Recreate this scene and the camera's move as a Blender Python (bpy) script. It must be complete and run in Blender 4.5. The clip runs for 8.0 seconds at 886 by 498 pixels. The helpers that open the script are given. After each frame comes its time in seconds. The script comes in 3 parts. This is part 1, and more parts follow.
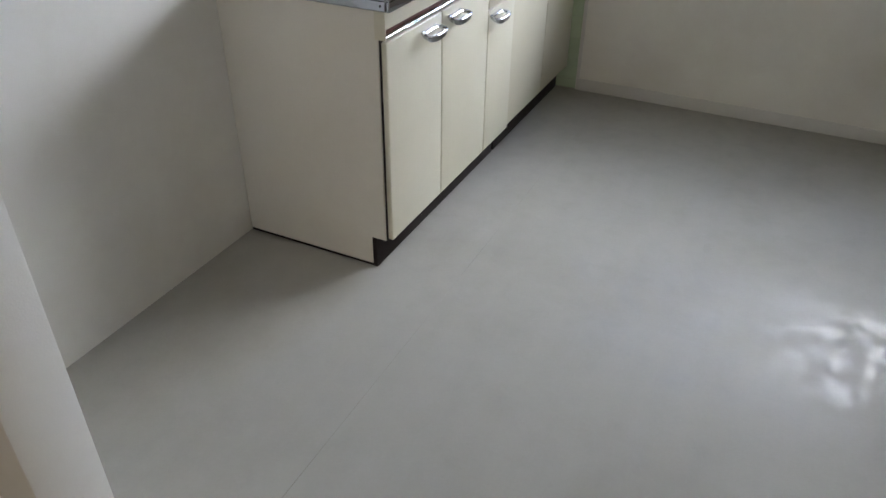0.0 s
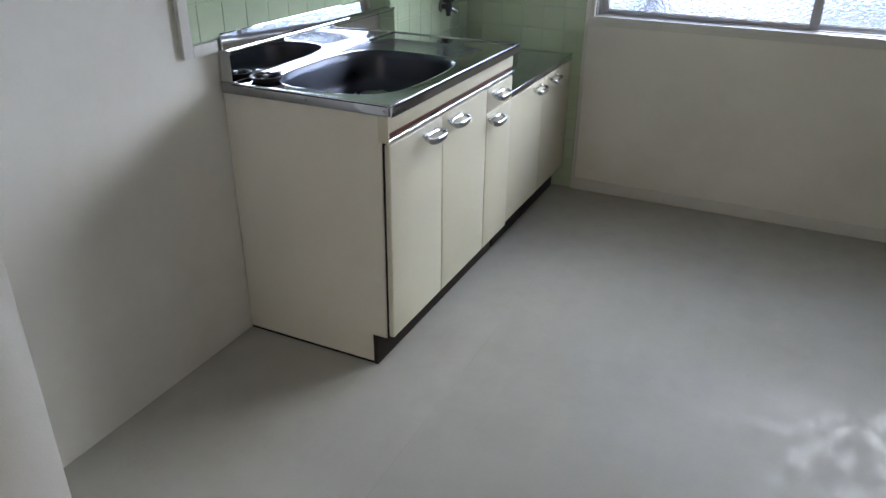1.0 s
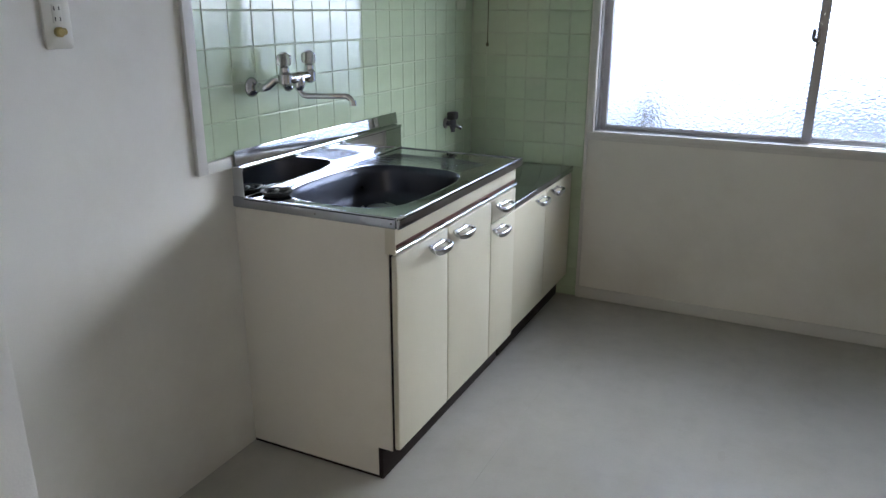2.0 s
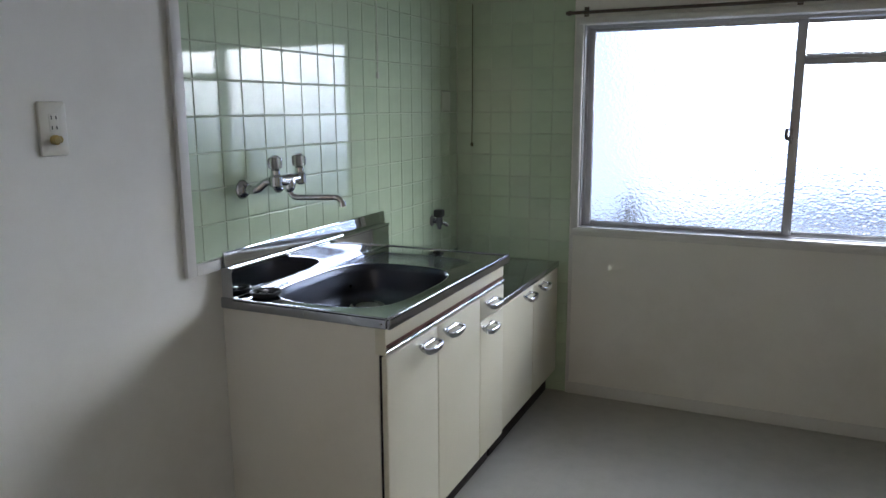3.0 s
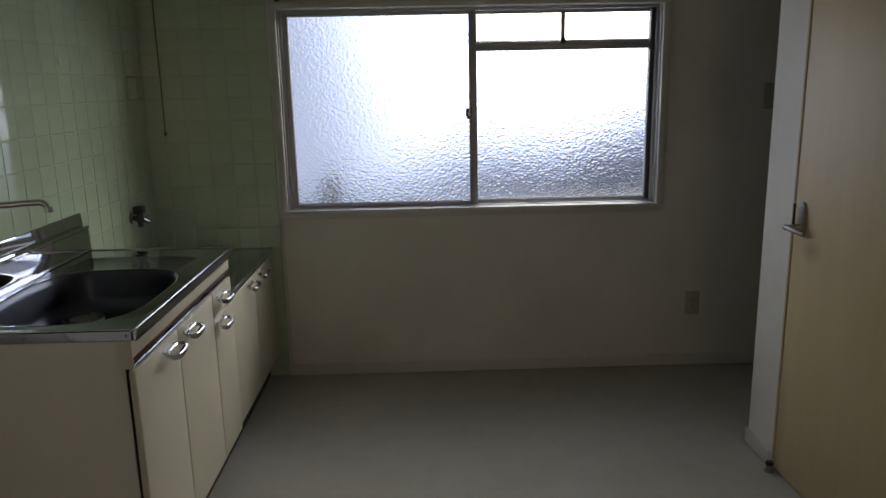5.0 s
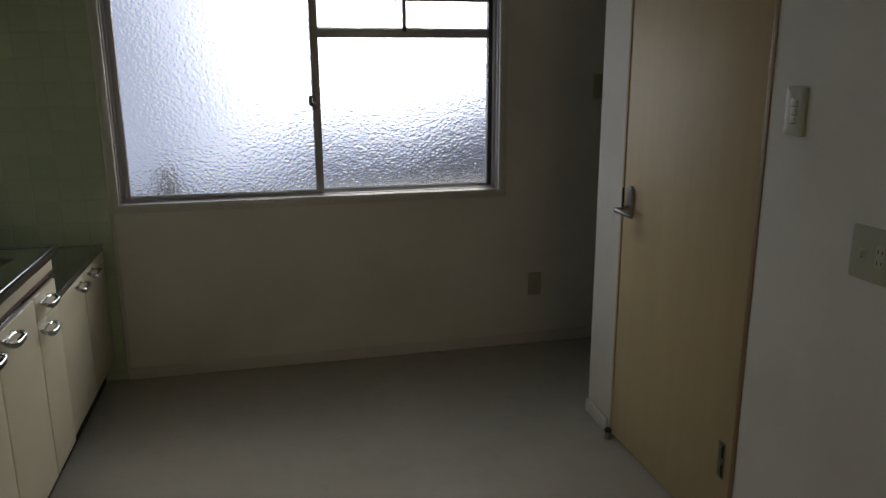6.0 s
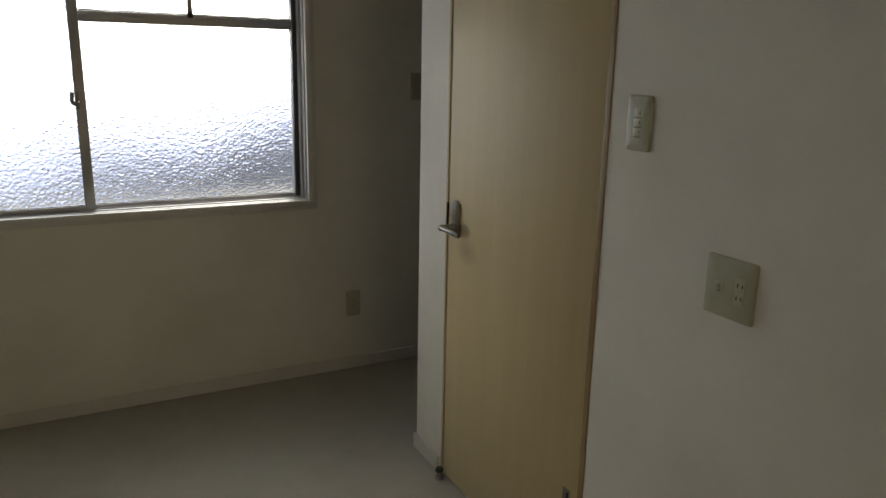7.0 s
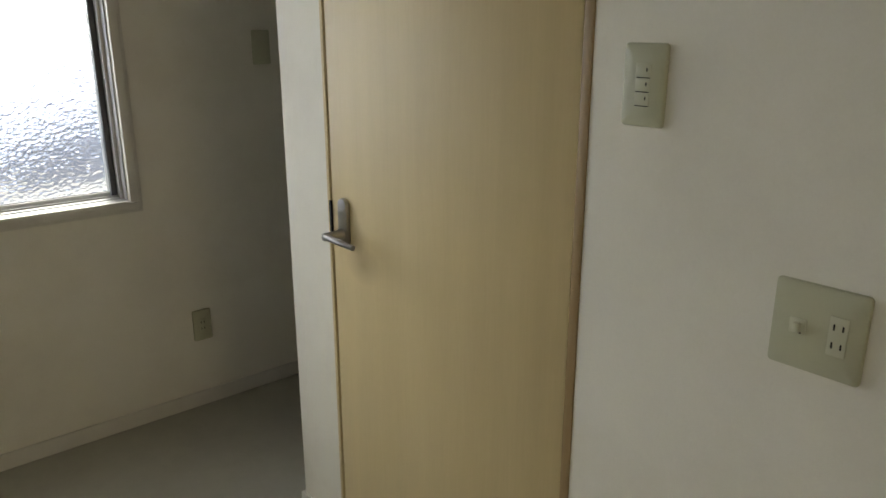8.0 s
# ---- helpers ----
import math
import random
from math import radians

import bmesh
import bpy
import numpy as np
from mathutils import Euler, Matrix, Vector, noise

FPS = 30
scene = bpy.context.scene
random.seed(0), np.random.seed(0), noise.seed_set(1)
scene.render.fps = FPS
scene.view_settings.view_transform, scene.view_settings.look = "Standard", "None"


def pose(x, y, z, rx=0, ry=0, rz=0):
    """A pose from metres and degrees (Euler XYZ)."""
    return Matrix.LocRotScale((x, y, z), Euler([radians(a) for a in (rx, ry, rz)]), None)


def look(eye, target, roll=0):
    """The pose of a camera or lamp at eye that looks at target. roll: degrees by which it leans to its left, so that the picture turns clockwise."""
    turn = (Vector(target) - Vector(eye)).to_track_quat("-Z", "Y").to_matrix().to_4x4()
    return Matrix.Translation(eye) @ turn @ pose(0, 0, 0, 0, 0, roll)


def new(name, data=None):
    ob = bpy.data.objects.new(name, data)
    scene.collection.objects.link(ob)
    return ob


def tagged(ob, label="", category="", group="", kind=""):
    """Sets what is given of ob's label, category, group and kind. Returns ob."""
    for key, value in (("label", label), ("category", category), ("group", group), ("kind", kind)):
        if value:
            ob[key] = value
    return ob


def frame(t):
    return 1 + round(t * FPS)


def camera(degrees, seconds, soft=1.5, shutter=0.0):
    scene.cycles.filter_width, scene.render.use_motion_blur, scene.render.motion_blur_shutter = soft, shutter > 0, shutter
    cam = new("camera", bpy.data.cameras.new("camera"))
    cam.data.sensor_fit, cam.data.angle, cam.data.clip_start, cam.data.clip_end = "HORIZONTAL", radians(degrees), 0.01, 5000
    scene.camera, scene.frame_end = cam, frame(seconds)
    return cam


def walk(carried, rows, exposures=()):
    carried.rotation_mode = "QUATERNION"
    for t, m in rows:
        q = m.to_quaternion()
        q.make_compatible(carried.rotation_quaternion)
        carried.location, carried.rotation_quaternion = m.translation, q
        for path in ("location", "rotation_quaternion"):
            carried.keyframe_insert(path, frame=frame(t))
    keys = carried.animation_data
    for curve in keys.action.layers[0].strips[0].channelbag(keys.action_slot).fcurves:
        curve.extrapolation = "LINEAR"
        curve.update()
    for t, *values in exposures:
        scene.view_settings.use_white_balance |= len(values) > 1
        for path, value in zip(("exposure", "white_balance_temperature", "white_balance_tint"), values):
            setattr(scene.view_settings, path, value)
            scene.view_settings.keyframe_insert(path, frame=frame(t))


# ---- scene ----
cam = camera(62.1, 8.0, soft=1.5)
PATH = [
    (0, (1.502, -3.357, 1.34), (0.779, -1.861, 0.226), 0.6),
    (0.5, (1.499, -3.363, 1.347), (0.746, -1.813, 0.333), 0.7),
    (1, (1.488, -3.372, 1.351), (0.72, -1.755, 0.461), 0.6),
    (1.5, (1.493, -3.379, 1.359), (0.684, -1.713, 0.604), -0.0),
    (2, (1.491, -3.385, 1.363), (0.661, -1.674, 0.743), 0.1),
    (3.3, (1.47, -3.391, 1.382), (0.662, -1.596, 1.027), -0.5),
    (3.5, (1.471, -3.397, 1.381), (0.679, -1.597, 1.016), -0.7),
    (4, (1.397, -3.419, 1.4), (0.863, -1.536, 0.989), -1.3),
    (4.5, (1.305, -3.463, 1.399), (1.094, -1.519, 0.981), -1.4),
    (5.8, (1.277, -3.479, 1.41), (1.643, -1.571, 0.937), -0.4),
    (6, (1.281, -3.467, 1.408), (1.73, -1.577, 0.931), -0.3),
    (6.5, (1.351, -3.332, 1.409), (2.034, -1.523, 0.896), -0.2),
    (7, (1.424, -3.123, 1.413), (2.327, -1.405, 0.93), 1.2),
    (7.5, (1.501, -2.85, 1.393), (2.578, -1.255, 0.849), 0.5),
    (8, (1.605, -2.539, 1.38), (2.854, -1.085, 0.808), -0.0),
]
EXPOSURES = [(0.0, 1.33, 6500, 11), (1.0, 1.15, 6450, 9.5), (2.0, 1.09, 6400, 10), (3.5, 0.50, 6600, 10), (4.5, -0.08, 7250, 10), (6.0, -0.52, 8300, 9),
             (6.5, -0.22, 8600, 8), (7.0, 0.15, 8900, 7), (8.0, 1.08, 8900, 4)]
walk(cam, [(t, look(*row)) for t, *row in PATH], EXPOSURES)

# ---- light ----
world = bpy.data.worlds.new("world")
scene.world = world
world.use_nodes = True
wt = world.node_tree
sky = wt.nodes.new("ShaderNodeTexSky")
sky.sky_type, sky.sun_disc = "NISHITA", False
sky.sun_elevation, sky.sun_rotation = radians(48), radians(200)
wt.links.new(sky.outputs[0], wt.nodes["Background"].inputs[0])
wt.nodes["Background"].inputs[1].default_value = 0.1
SKY_NORTH, GLOW_SOUTH = 17.0, 1.05

# ---- plan, in metres ----
EAST = 2.533          # face of the wall with the door
CEIL = 2.32
SOUTH = -5.8
FAR_EAST = 4.9
WX0, WX1, WZ0, WZ1 = 0.632, 2.380, 0.823, 1.742   # clear window opening
DY0, DY1, DZ1 = -1.810, -1.030, 1.96              # door opening
PITCH = 0.1012                                    # tile and joint


# ---- materials ----
def material(name, rgb, rough=0.5, metal=0.0, spread=0.06, scale=6.0, fine=90.0, bump=0.0, stretch=(1, 1, 1),
             coat=0.0, rough_spread=0.1, per_object=0.0, second=None, spec=0.5, stain=0.0):
    """Principled surface with two scales of variation in colour, gloss and relief."""
    m = bpy.data.materials.new(name)
    m.use_nodes = True
    nt = m.node_tree
    n, link = nt.nodes, nt.links.new
    p = n["Principled BSDF"]
    tc = n.new("ShaderNodeTexCoord")
    mp = n.new("ShaderNodeMapping")
    mp.inputs["Scale"].default_value = stretch
    link(tc.outputs["Object"], mp.inputs["Vector"])
    big = n.new("ShaderNodeTexNoise")
    big.inputs["Scale"].default_value, big.inputs["Detail"].default_value = scale, 4
    small = n.new("ShaderNodeTexNoise")
    small.inputs["Scale"].default_value, small.inputs["Detail"].default_value = fine, 3
    link(mp.outputs[0], big.inputs["Vector"])
    link(mp.outputs[0], small.inputs["Vector"])
    mix = n.new("ShaderNodeMath")
    mix.operation = "MULTIPLY_ADD"
    link(small.outputs[0], mix.inputs[0])
    mix.inputs[1].default_value = 0.4
    link(big.outputs[0], mix.inputs[2])
    value = mix.outputs[0]
    if per_object:
        info = n.new("ShaderNodeObjectInfo")
        add = n.new("ShaderNodeMath")
        add.operation = "MULTIPLY_ADD"
        link(info.outputs["Random"], add.inputs[0])
        add.inputs[1].default_value = per_object
        link(value, add.inputs[2])
        value = add.outputs[0]
    ramp = n.new("ShaderNodeValToRGB")
    ramp.color_ramp.elements[0].position, ramp.color_ramp.elements[1].position = 0.35, 1.05
    lo = [c * (1 - spread) for c in rgb]
    hi = [min(1, c * (1 + spread)) for c in (second or rgb)]
    ramp.color_ramp.elements[0].color, ramp.color_ramp.elements[1].color = (*lo, 1), (*hi, 1)
    link(value, ramp.inputs[0])
    colour = ramp.outputs[0]
    if stain:                                 # faint cloudy soiling
        cloud = n.new("ShaderNodeTexNoise")
        cloud.inputs["Scale"].default_value, cloud.inputs["Detail"].default_value, cloud.inputs["Roughness"].default_value = 1.7, 9, 0.62
        link(tc.outputs["Object"], cloud.inputs["Vector"])
        pick = n.new("ShaderNodeMapRange")
        pick.inputs["From Min"].default_value, pick.inputs["From Max"].default_value = 0.48, 0.78
        pick.inputs["To Max"].default_value = stain
        link(cloud.outputs[0], pick.inputs[0])
        soil = n.new("ShaderNodeMixRGB")
        soil.blend_type = "MULTIPLY"
        soil.inputs[2].default_value = (0.55, 0.49, 0.40, 1)
        link(pick.outputs[0], soil.inputs[0])
        link(colour, soil.inputs[1])
        colour = soil.outputs[0]
    link(colour, p.inputs["Base Color"])
    mr = n.new("ShaderNodeMapRange")
    mr.inputs["From Min"].default_value, mr.inputs["From Max"].default_value = 0.3, 0.7
    mr.inputs["To Min"].default_value = max(0.02, rough * (1 - rough_spread))
    mr.inputs["To Max"].default_value = min(1, rough * (1 + rough_spread))
    link(big.outputs[0], mr.inputs[0])
    link(mr.outputs[0], p.inputs["Roughness"])
    p.inputs["Metallic"].default_value = metal
    p.inputs["Coat Weight"].default_value = coat
    p.inputs["Specular IOR Level"].default_value = spec
    if bump:
        b = n.new("ShaderNodeBump")
        b.inputs["Strength"].default_value, b.inputs["Distance"].default_value = 1.0, bump
        link(small.outputs[0], b.inputs["Height"])
        link(b.outputs[0], p.inputs["Normal"])
    return m


PAPER = material("wallpaper", (0.775, 0.75, 0.69), 0.75, spread=0.05, scale=2.2, fine=260, bump=0.0003, stain=0.3)
CEILING = material("ceiling_board", (0.62, 0.59, 0.53), 0.8, scale=2, fine=200, bump=0.0004)
WHITE = material("white_paint", (0.66, 0.64, 0.60), 0.42, spread=0.05, scale=9, fine=120, bump=0.0002)
TILE = material("green_glaze", (0.48, 0.575, 0.41), 0.05, spread=0.07, scale=3, fine=22, bump=0.00010, per_object=0.35, coat=0.3)
GROUT = material("grout", (0.46, 0.52, 0.39), 0.85, spread=0.2, scale=8, fine=200, bump=0.0004)
CREAM = material("cream_laminate", (0.63, 0.59, 0.465), 0.38, spread=0.04, scale=4, fine=150, bump=0.00008)
CREAM_SIDE = material("cream_side_board", (0.72, 0.68, 0.595), 0.5, spread=0.05, scale=3, fine=220, bump=0.00015, stain=0.25)
EDGE = material("brown_strip", (0.10, 0.035, 0.025), 0.35, spread=0.15, scale=20)
KICK = material("dark_kick_board", (0.022, 0.016, 0.015), 0.6, spread=0.25, scale=14, spec=0.2)
STEEL = material("brushed_steel", (0.42, 0.44, 0.48), 0.07, 1.0, spread=0.06, scale=3, fine=160, stretch=(1, 0.08, 1), bump=0.000008, rough_spread=0.3)
# same stainless as the worktop, darkened so the bowl's shade is in its colour
BOWL = material("shaded_bowl_steel", (0.082, 0.09, 0.115), 0.33, 1.0, spread=0.08, scale=5, fine=200, rough_spread=0.2)
BACKSTEEL = material("polished_steel", (0.74, 0.77, 0.83), 0.03, 1.0, spread=0.05, scale=3, fine=120, stretch=(1, 0.06, 1), bump=0.000003, rough_spread=0.5)
CHROME = material("chrome", (0.60, 0.61, 0.63), 0.025, 1.0, spread=0.04, scale=20)
DULL = material("dull_metal", (0.30, 0.29, 0.28), 0.32, 1.0, spread=0.1, scale=30)
ALU = material("aluminium", (0.44, 0.44, 0.455), 0.42, 0.55, spread=0.06, scale=10, fine=200)
RUBBER = material("black_rubber", (0.018, 0.018, 0.02), 0.45, spread=0.2, scale=30)
DARK = material("dark_hole", (0.012, 0.011, 0.01), 0.7, spread=0.2)
PLATE = material("aged_ivory_plastic", (0.46, 0.46, 0.345), 0.36, spread=0.04, scale=14)
INSERT = material("pale_plastic", (0.53, 0.53, 0.42), 0.33, spread=0.03, scale=20)
PALE_PLATE = material("grey_white_plastic", (0.56, 0.53, 0.45), 0.36, spread=0.04, scale=14)
GREENISH = material("pale_green_plastic", (0.46, 0.52, 0.38), 0.3, spread=0.04, scale=14)
BRASS = material("yellow_plastic", (0.34, 0.24, 0.06), 0.3, spread=0.15, scale=40)
MAPLE = material("maple_laminate", (0.60, 0.475, 0.275), 0.5, spread=0.03, scale=5, fine=60, stretch=(3, 3, 0.18), second=(0.64, 0.515, 0.31), bump=0.00005, spec=0.3)
def dark_patch(m, centre, size, amount):
    """A faint, soft-edged darker patch on a surface."""
    nt = m.node_tree
    n, link = nt.nodes, nt.links.new
    p = n["Principled BSDF"]
    mp = n.new("ShaderNodeMapping")
    mp.vector_type = "TEXTURE"
    mp.inputs["Location"].default_value, mp.inputs["Scale"].default_value = centre, size
    link(n["Texture Coordinate"].outputs["Object"], mp.inputs["Vector"])
    ball = n.new("ShaderNodeTexGradient")
    ball.gradient_type = "SPHERICAL"
    link(mp.outputs[0], ball.inputs["Vector"])
    fade = n.new("ShaderNodeMath")
    fade.operation = "MULTIPLY"
    fade.inputs[1].default_value = amount
    link(ball.outputs["Fac"], fade.inputs[0])
    mix = n.new("ShaderNodeMixRGB")
    mix.blend_type = "MULTIPLY"
    mix.inputs[2].default_value = (0.35, 0.30, 0.25, 1)
    link(fade.outputs[0], mix.inputs[0])
    link(p.inputs["Base Color"].links[0].from_socket, mix.inputs[1])
    link(mix.outputs[0], p.inputs["Base Color"])


# darker oval on the door, just below the lever
dark_patch(MAPLE, (0.0, 0.270, 0.848), (0.2, 0.075, 0.05), 0.5)
MAPLE_EDGE = material("brown_wood_edge", (0.33, 0.22, 0.11), 0.5, spread=0.15, scale=8, stretch=(3, 3, 0.2))
ACRYLIC = material("clear_acrylic", (0.90, 0.90, 0.88), 0.07, spread=0.05, scale=60)
ACRYLIC.node_tree.nodes["Principled BSDF"].inputs["Transmission Weight"].default_value = 0.85
CORD = material("grimy_cord", (0.10, 0.10, 0.05), 0.8, spread=0.2, scale=60)
CORD_W = material("white_cord", (0.70, 0.72, 0.64), 0.6, spread=0.1, scale=60)
LEDGE = material("grey_concrete", (0.20, 0.205, 0.215), 0.8, spread=0.15, scale=9, fine=120, bump=0.0004)
RING = material("worn_grey_metal", (0.42, 0.46, 0.42), 0.4, 0.3, spread=0.15, scale=30)
DARK_GREY = material("dark_grey_metal", (0.07, 0.072, 0.085), 0.5, 0.4, spread=0.15, scale=20)
SEAM = material("vinyl_seam", (0.36, 0.345, 0.30), 0.45, spread=0.25, scale=3, fine=60)
RAIL = material("brown_metal_rail", (0.12, 0.095, 0.075), 0.35, 0.6, spread=0.15, scale=30)


def floor_material():
    """Pale vinyl sheet, glossy, wiped in long streaks, with scuffs and one faint seam."""
    m = material("vinyl_floor", (0.44, 0.424, 0.375), 0.3, spec=0.04, spread=0.05, scale=1.6, fine=110, bump=0.00006, stain=0.3)
    nt = m.node_tree
    n, link = nt.nodes, nt.links.new
    p = n["Principled BSDF"]
    tc = n.new("ShaderNodeTexCoord")
    mp = n.new("ShaderNodeMapping")
    mp.inputs["Scale"].default_value = (6, 0.9, 1)
    link(tc.outputs["Object"], mp.inputs["Vector"])
    streak = n.new("ShaderNodeTexNoise")
    streak.inputs["Scale"].default_value, streak.inputs["Detail"].default_value = 2.2, 6
    link(mp.outputs[0], streak.inputs["Vector"])
    blot = n.new("ShaderNodeTexNoise")
    blot.inputs["Scale"].default_value, blot.inputs["Detail"].default_value = 4.5, 6
    link(tc.outputs["Object"], blot.inputs["Vector"])
    add = n.new("ShaderNodeMath")
    add.operation = "ADD"
    link(streak.outputs[0], add.inputs[0])
    link(blot.outputs[0], add.inputs[1])
    mr = n.new("ShaderNodeMapRange")
    mr.inputs["From Min"].default_value, mr.inputs["From Max"].default_value = 0.55, 1.45
    mr.inputs["To Min"].default_value, mr.inputs["To Max"].default_value = 0.24, 0.50
    link(add.outputs[0], mr.inputs[0])
    link(mr.outputs[0], p.inputs["Roughness"])
    wax = n.new("ShaderNodeMapRange")
    fleck = n.new("ShaderNodeTexNoise")
    fleck.inputs["Scale"].default_value, fleck.inputs["Detail"].default_value, fleck.inputs["Distortion"].default_value = 15.0, 12, 0.4
    link(tc.outputs["Object"], fleck.inputs["Vector"])
    wax.inputs["From Min"].default_value, wax.inputs["From Max"].default_value = 0.46, 0.68
    wax.inputs["To Min"].default_value, wax.inputs["To Max"].default_value = 0.03, 0.40
    link(fleck.outputs[0], wax.inputs[0])
    link(wax.outputs[0], p.inputs["Coat Weight"])
    p.inputs["Coat Roughness"].default_value = 0.11
    # wiped marks: faint long streaks in the colour
    rub = n.new("ShaderNodeMapRange")
    rub.inputs["From Min"].default_value, rub.inputs["From Max"].default_value = 0.35, 0.65
    rub.inputs["To Min"].default_value, rub.inputs["To Max"].default_value = 0.972, 1.0
    link(streak.outputs[0], rub.inputs[0])
    tone = n.new("ShaderNodeMixRGB")
    tone.blend_type = "MULTIPLY"
    tone.inputs[0].default_value = 1.0
    link(p.inputs["Base Color"].links[0].from_socket, tone.inputs[1])
    link(rub.outputs[0], tone.inputs[2])
    link(tone.outputs[0], p.inputs["Base Color"])
    return m


FLOOR = floor_material()


def glass_material():
    """Figured glass: hammered relief that scatters what stands behind it."""
    m = bpy.data.materials.new("figured_glass")
    m.use_nodes = True
    nt = m.node_tree
    n, link = nt.nodes, nt.links.new
    p = n["Principled BSDF"]
    p.inputs["Base Color"].default_value = (0.97, 0.985, 1, 1)
    p.inputs["Transmission Weight"].default_value = 1
    p.inputs["IOR"].default_value = 1.45
    p.inputs["Roughness"].default_value = 0.24
    tc = n.new("ShaderNodeTexCoord")
    warp = n.new("ShaderNodeTexNoise")
    warp.inputs["Scale"].default_value = 30
    link(tc.outputs["Object"], warp.inputs["Vector"])
    mixv = n.new("ShaderNodeMixRGB")
    mixv.blend_type = "ADD"
    mixv.inputs[0].default_value = 0.011
    link(tc.outputs["Object"], mixv.inputs[1])
    link(warp.outputs["Color"], mixv.inputs[2])
    mp = n.new("ShaderNodeMapping")
    mp.inputs["Scale"].default_value = (0.9, 1, 1.12)
    link(mixv.outputs[0], mp.inputs["Vector"])
    cell = n.new("ShaderNodeTexVoronoi")
    cell.feature = "SMOOTH_F1"
    cell.inputs["Scale"].default_value = 74
    cell.inputs["Smoothness"].default_value = 0.35
    cell.inputs["Randomness"].default_value = 0.78
    link(mp.outputs[0], cell.inputs["Vector"])
    b = n.new("ShaderNodeBump")
    b.inputs["Strength"].default_value, b.inputs["Distance"].default_value = 1.0, 0.0043
    link(cell.outputs["Distance"], b.inputs["Height"])
    link(b.outputs[0], p.inputs["Normal"])
    return m


GLASS = glass_material()


def backdrop_material(name, strength, lean, glow, cool, pale):
    """A glowing overcast distance: pale sky, brightest round one place, and a dim bluish slope of roofs below."""
    m = bpy.data.materials.new(name)
    m.use_nodes = True
    nt = m.node_tree
    n, link = nt.nodes, nt.links.new
    n.remove(n["Principled BSDF"])

    def calc(op, a, b=0.0, c=0.0):
        k = n.new("ShaderNodeMath")
        k.operation = op
        for slot, v in zip(k.inputs, (a, b, c)):
            if isinstance(v, (int, float)):
                slot.default_value = v
            else:
                link(v, slot)
        return k.outputs[0]

    e = n.new("ShaderNodeEmission")
    tc = n.new("ShaderNodeTexCoord")
    sep = n.new("ShaderNodeSeparateXYZ")
    link(tc.outputs["Object"], sep.inputs[0])
    wob = n.new("ShaderNodeTexNoise")
    wob.inputs["Scale"].default_value, wob.inputs["Detail"].default_value = 2.2, 3
    link(tc.outputs["Object"], wob.inputs["Vector"])
    x, z = sep.outputs["X"], sep.outputs["Z"]
    # sky: brighter towards the sun's side
    rise = n.new("ShaderNodeMapRange")
    rise.interpolation_type = "SMOOTHSTEP"
    rise.inputs["From Min"].default_value, rise.inputs["From Max"].default_value = glow
    rise.inputs["To Min"].default_value, rise.inputs["To Max"].default_value = 0.06, 1.0
    link(calc("MULTIPLY_ADD", z, 0.25, x), rise.inputs[0])
    high = n.new("ShaderNodeMapRange")
    high.interpolation_type = "SMOOTHSTEP"
    high.inputs["From Min"].default_value, high.inputs["From Max"].default_value = 0.9, 2.6
    high.inputs["To Min"].default_value, high.inputs["To Max"].default_value = 1.0, 0.35
    link(z, high.inputs[0])
    bright = calc("MULTIPLY", calc("MULTIPLY", rise.outputs[0], high.outputs[0]), calc("MULTIPLY_ADD", wob.outputs[0], 0.5, 0.75))
    # roofs: under a skyline that climbs to the east
    slope = calc("MINIMUM", calc("MULTIPLY", x, lean), calc("MULTIPLY", x, lean * 2.0))
    over = calc("ADD", calc("SUBTRACT", z, slope), calc("MULTIPLY_ADD", wob.outputs[0], 0.3, -0.15))
    clear = n.new("ShaderNodeMapRange")
    clear.inputs["From Min"].default_value, clear.inputs["From Max"].default_value = -0.50, 0.36
    clear.inputs["To Min"].default_value, clear.inputs["To Max"].default_value = 0.33, 1.0
    link(over, clear.inputs[0])
    level = calc("MULTIPLY", bright, calc("POWER", clear.outputs[0], 3.5))
    tint = n.new("ShaderNodeValToRGB")
    tint.color_ramp.elements[0].position, tint.color_ramp.elements[0].color = 0.0, (*cool, 1)
    tint.color_ramp.elements[1].position, tint.color_ramp.elements[1].color = 0.55, (*pale, 1)
    link(level, tint.inputs[0])
    link(tint.outputs[0], e.inputs["Color"])
    link(calc("MULTIPLY", level, strength), e.inputs["Strength"])
    link(e.outputs[0], n["Material Output"].inputs["Surface"])
    return m


# ---- building helpers ----
BASE = {}


def thing(name, base, label="", category="", group="", kind=""):
    ob = new(name)
    ob.location = base
    ob.empty_display_size = 0.05
    BASE[ob.name] = Vector(base)
    return tagged(ob, label, category, group, kind)


def finish(bm, name, mats, base, smooth=True):
    bmesh.ops.recalc_face_normals(bm, faces=bm.faces)
    bmesh.ops.translate(bm, verts=bm.verts, vec=-base)
    me = bpy.data.meshes.new(name)
    bm.to_mesh(me)
    bm.free()
    for m in mats if isinstance(mats, (list, tuple)) else [mats]:
        me.materials.append(m)
    if smooth:
        me.shade_smooth()
        me.set_sharp_from_angle(angle=radians(35))
    return me


def part(name, bm, mat, parent, label="", smooth=True):
    base = BASE[parent.name]
    ob = new(name, finish(bm, name, mat, base, smooth))
    ob.parent = parent
    BASE[ob.name] = base
    return tagged(ob, label)


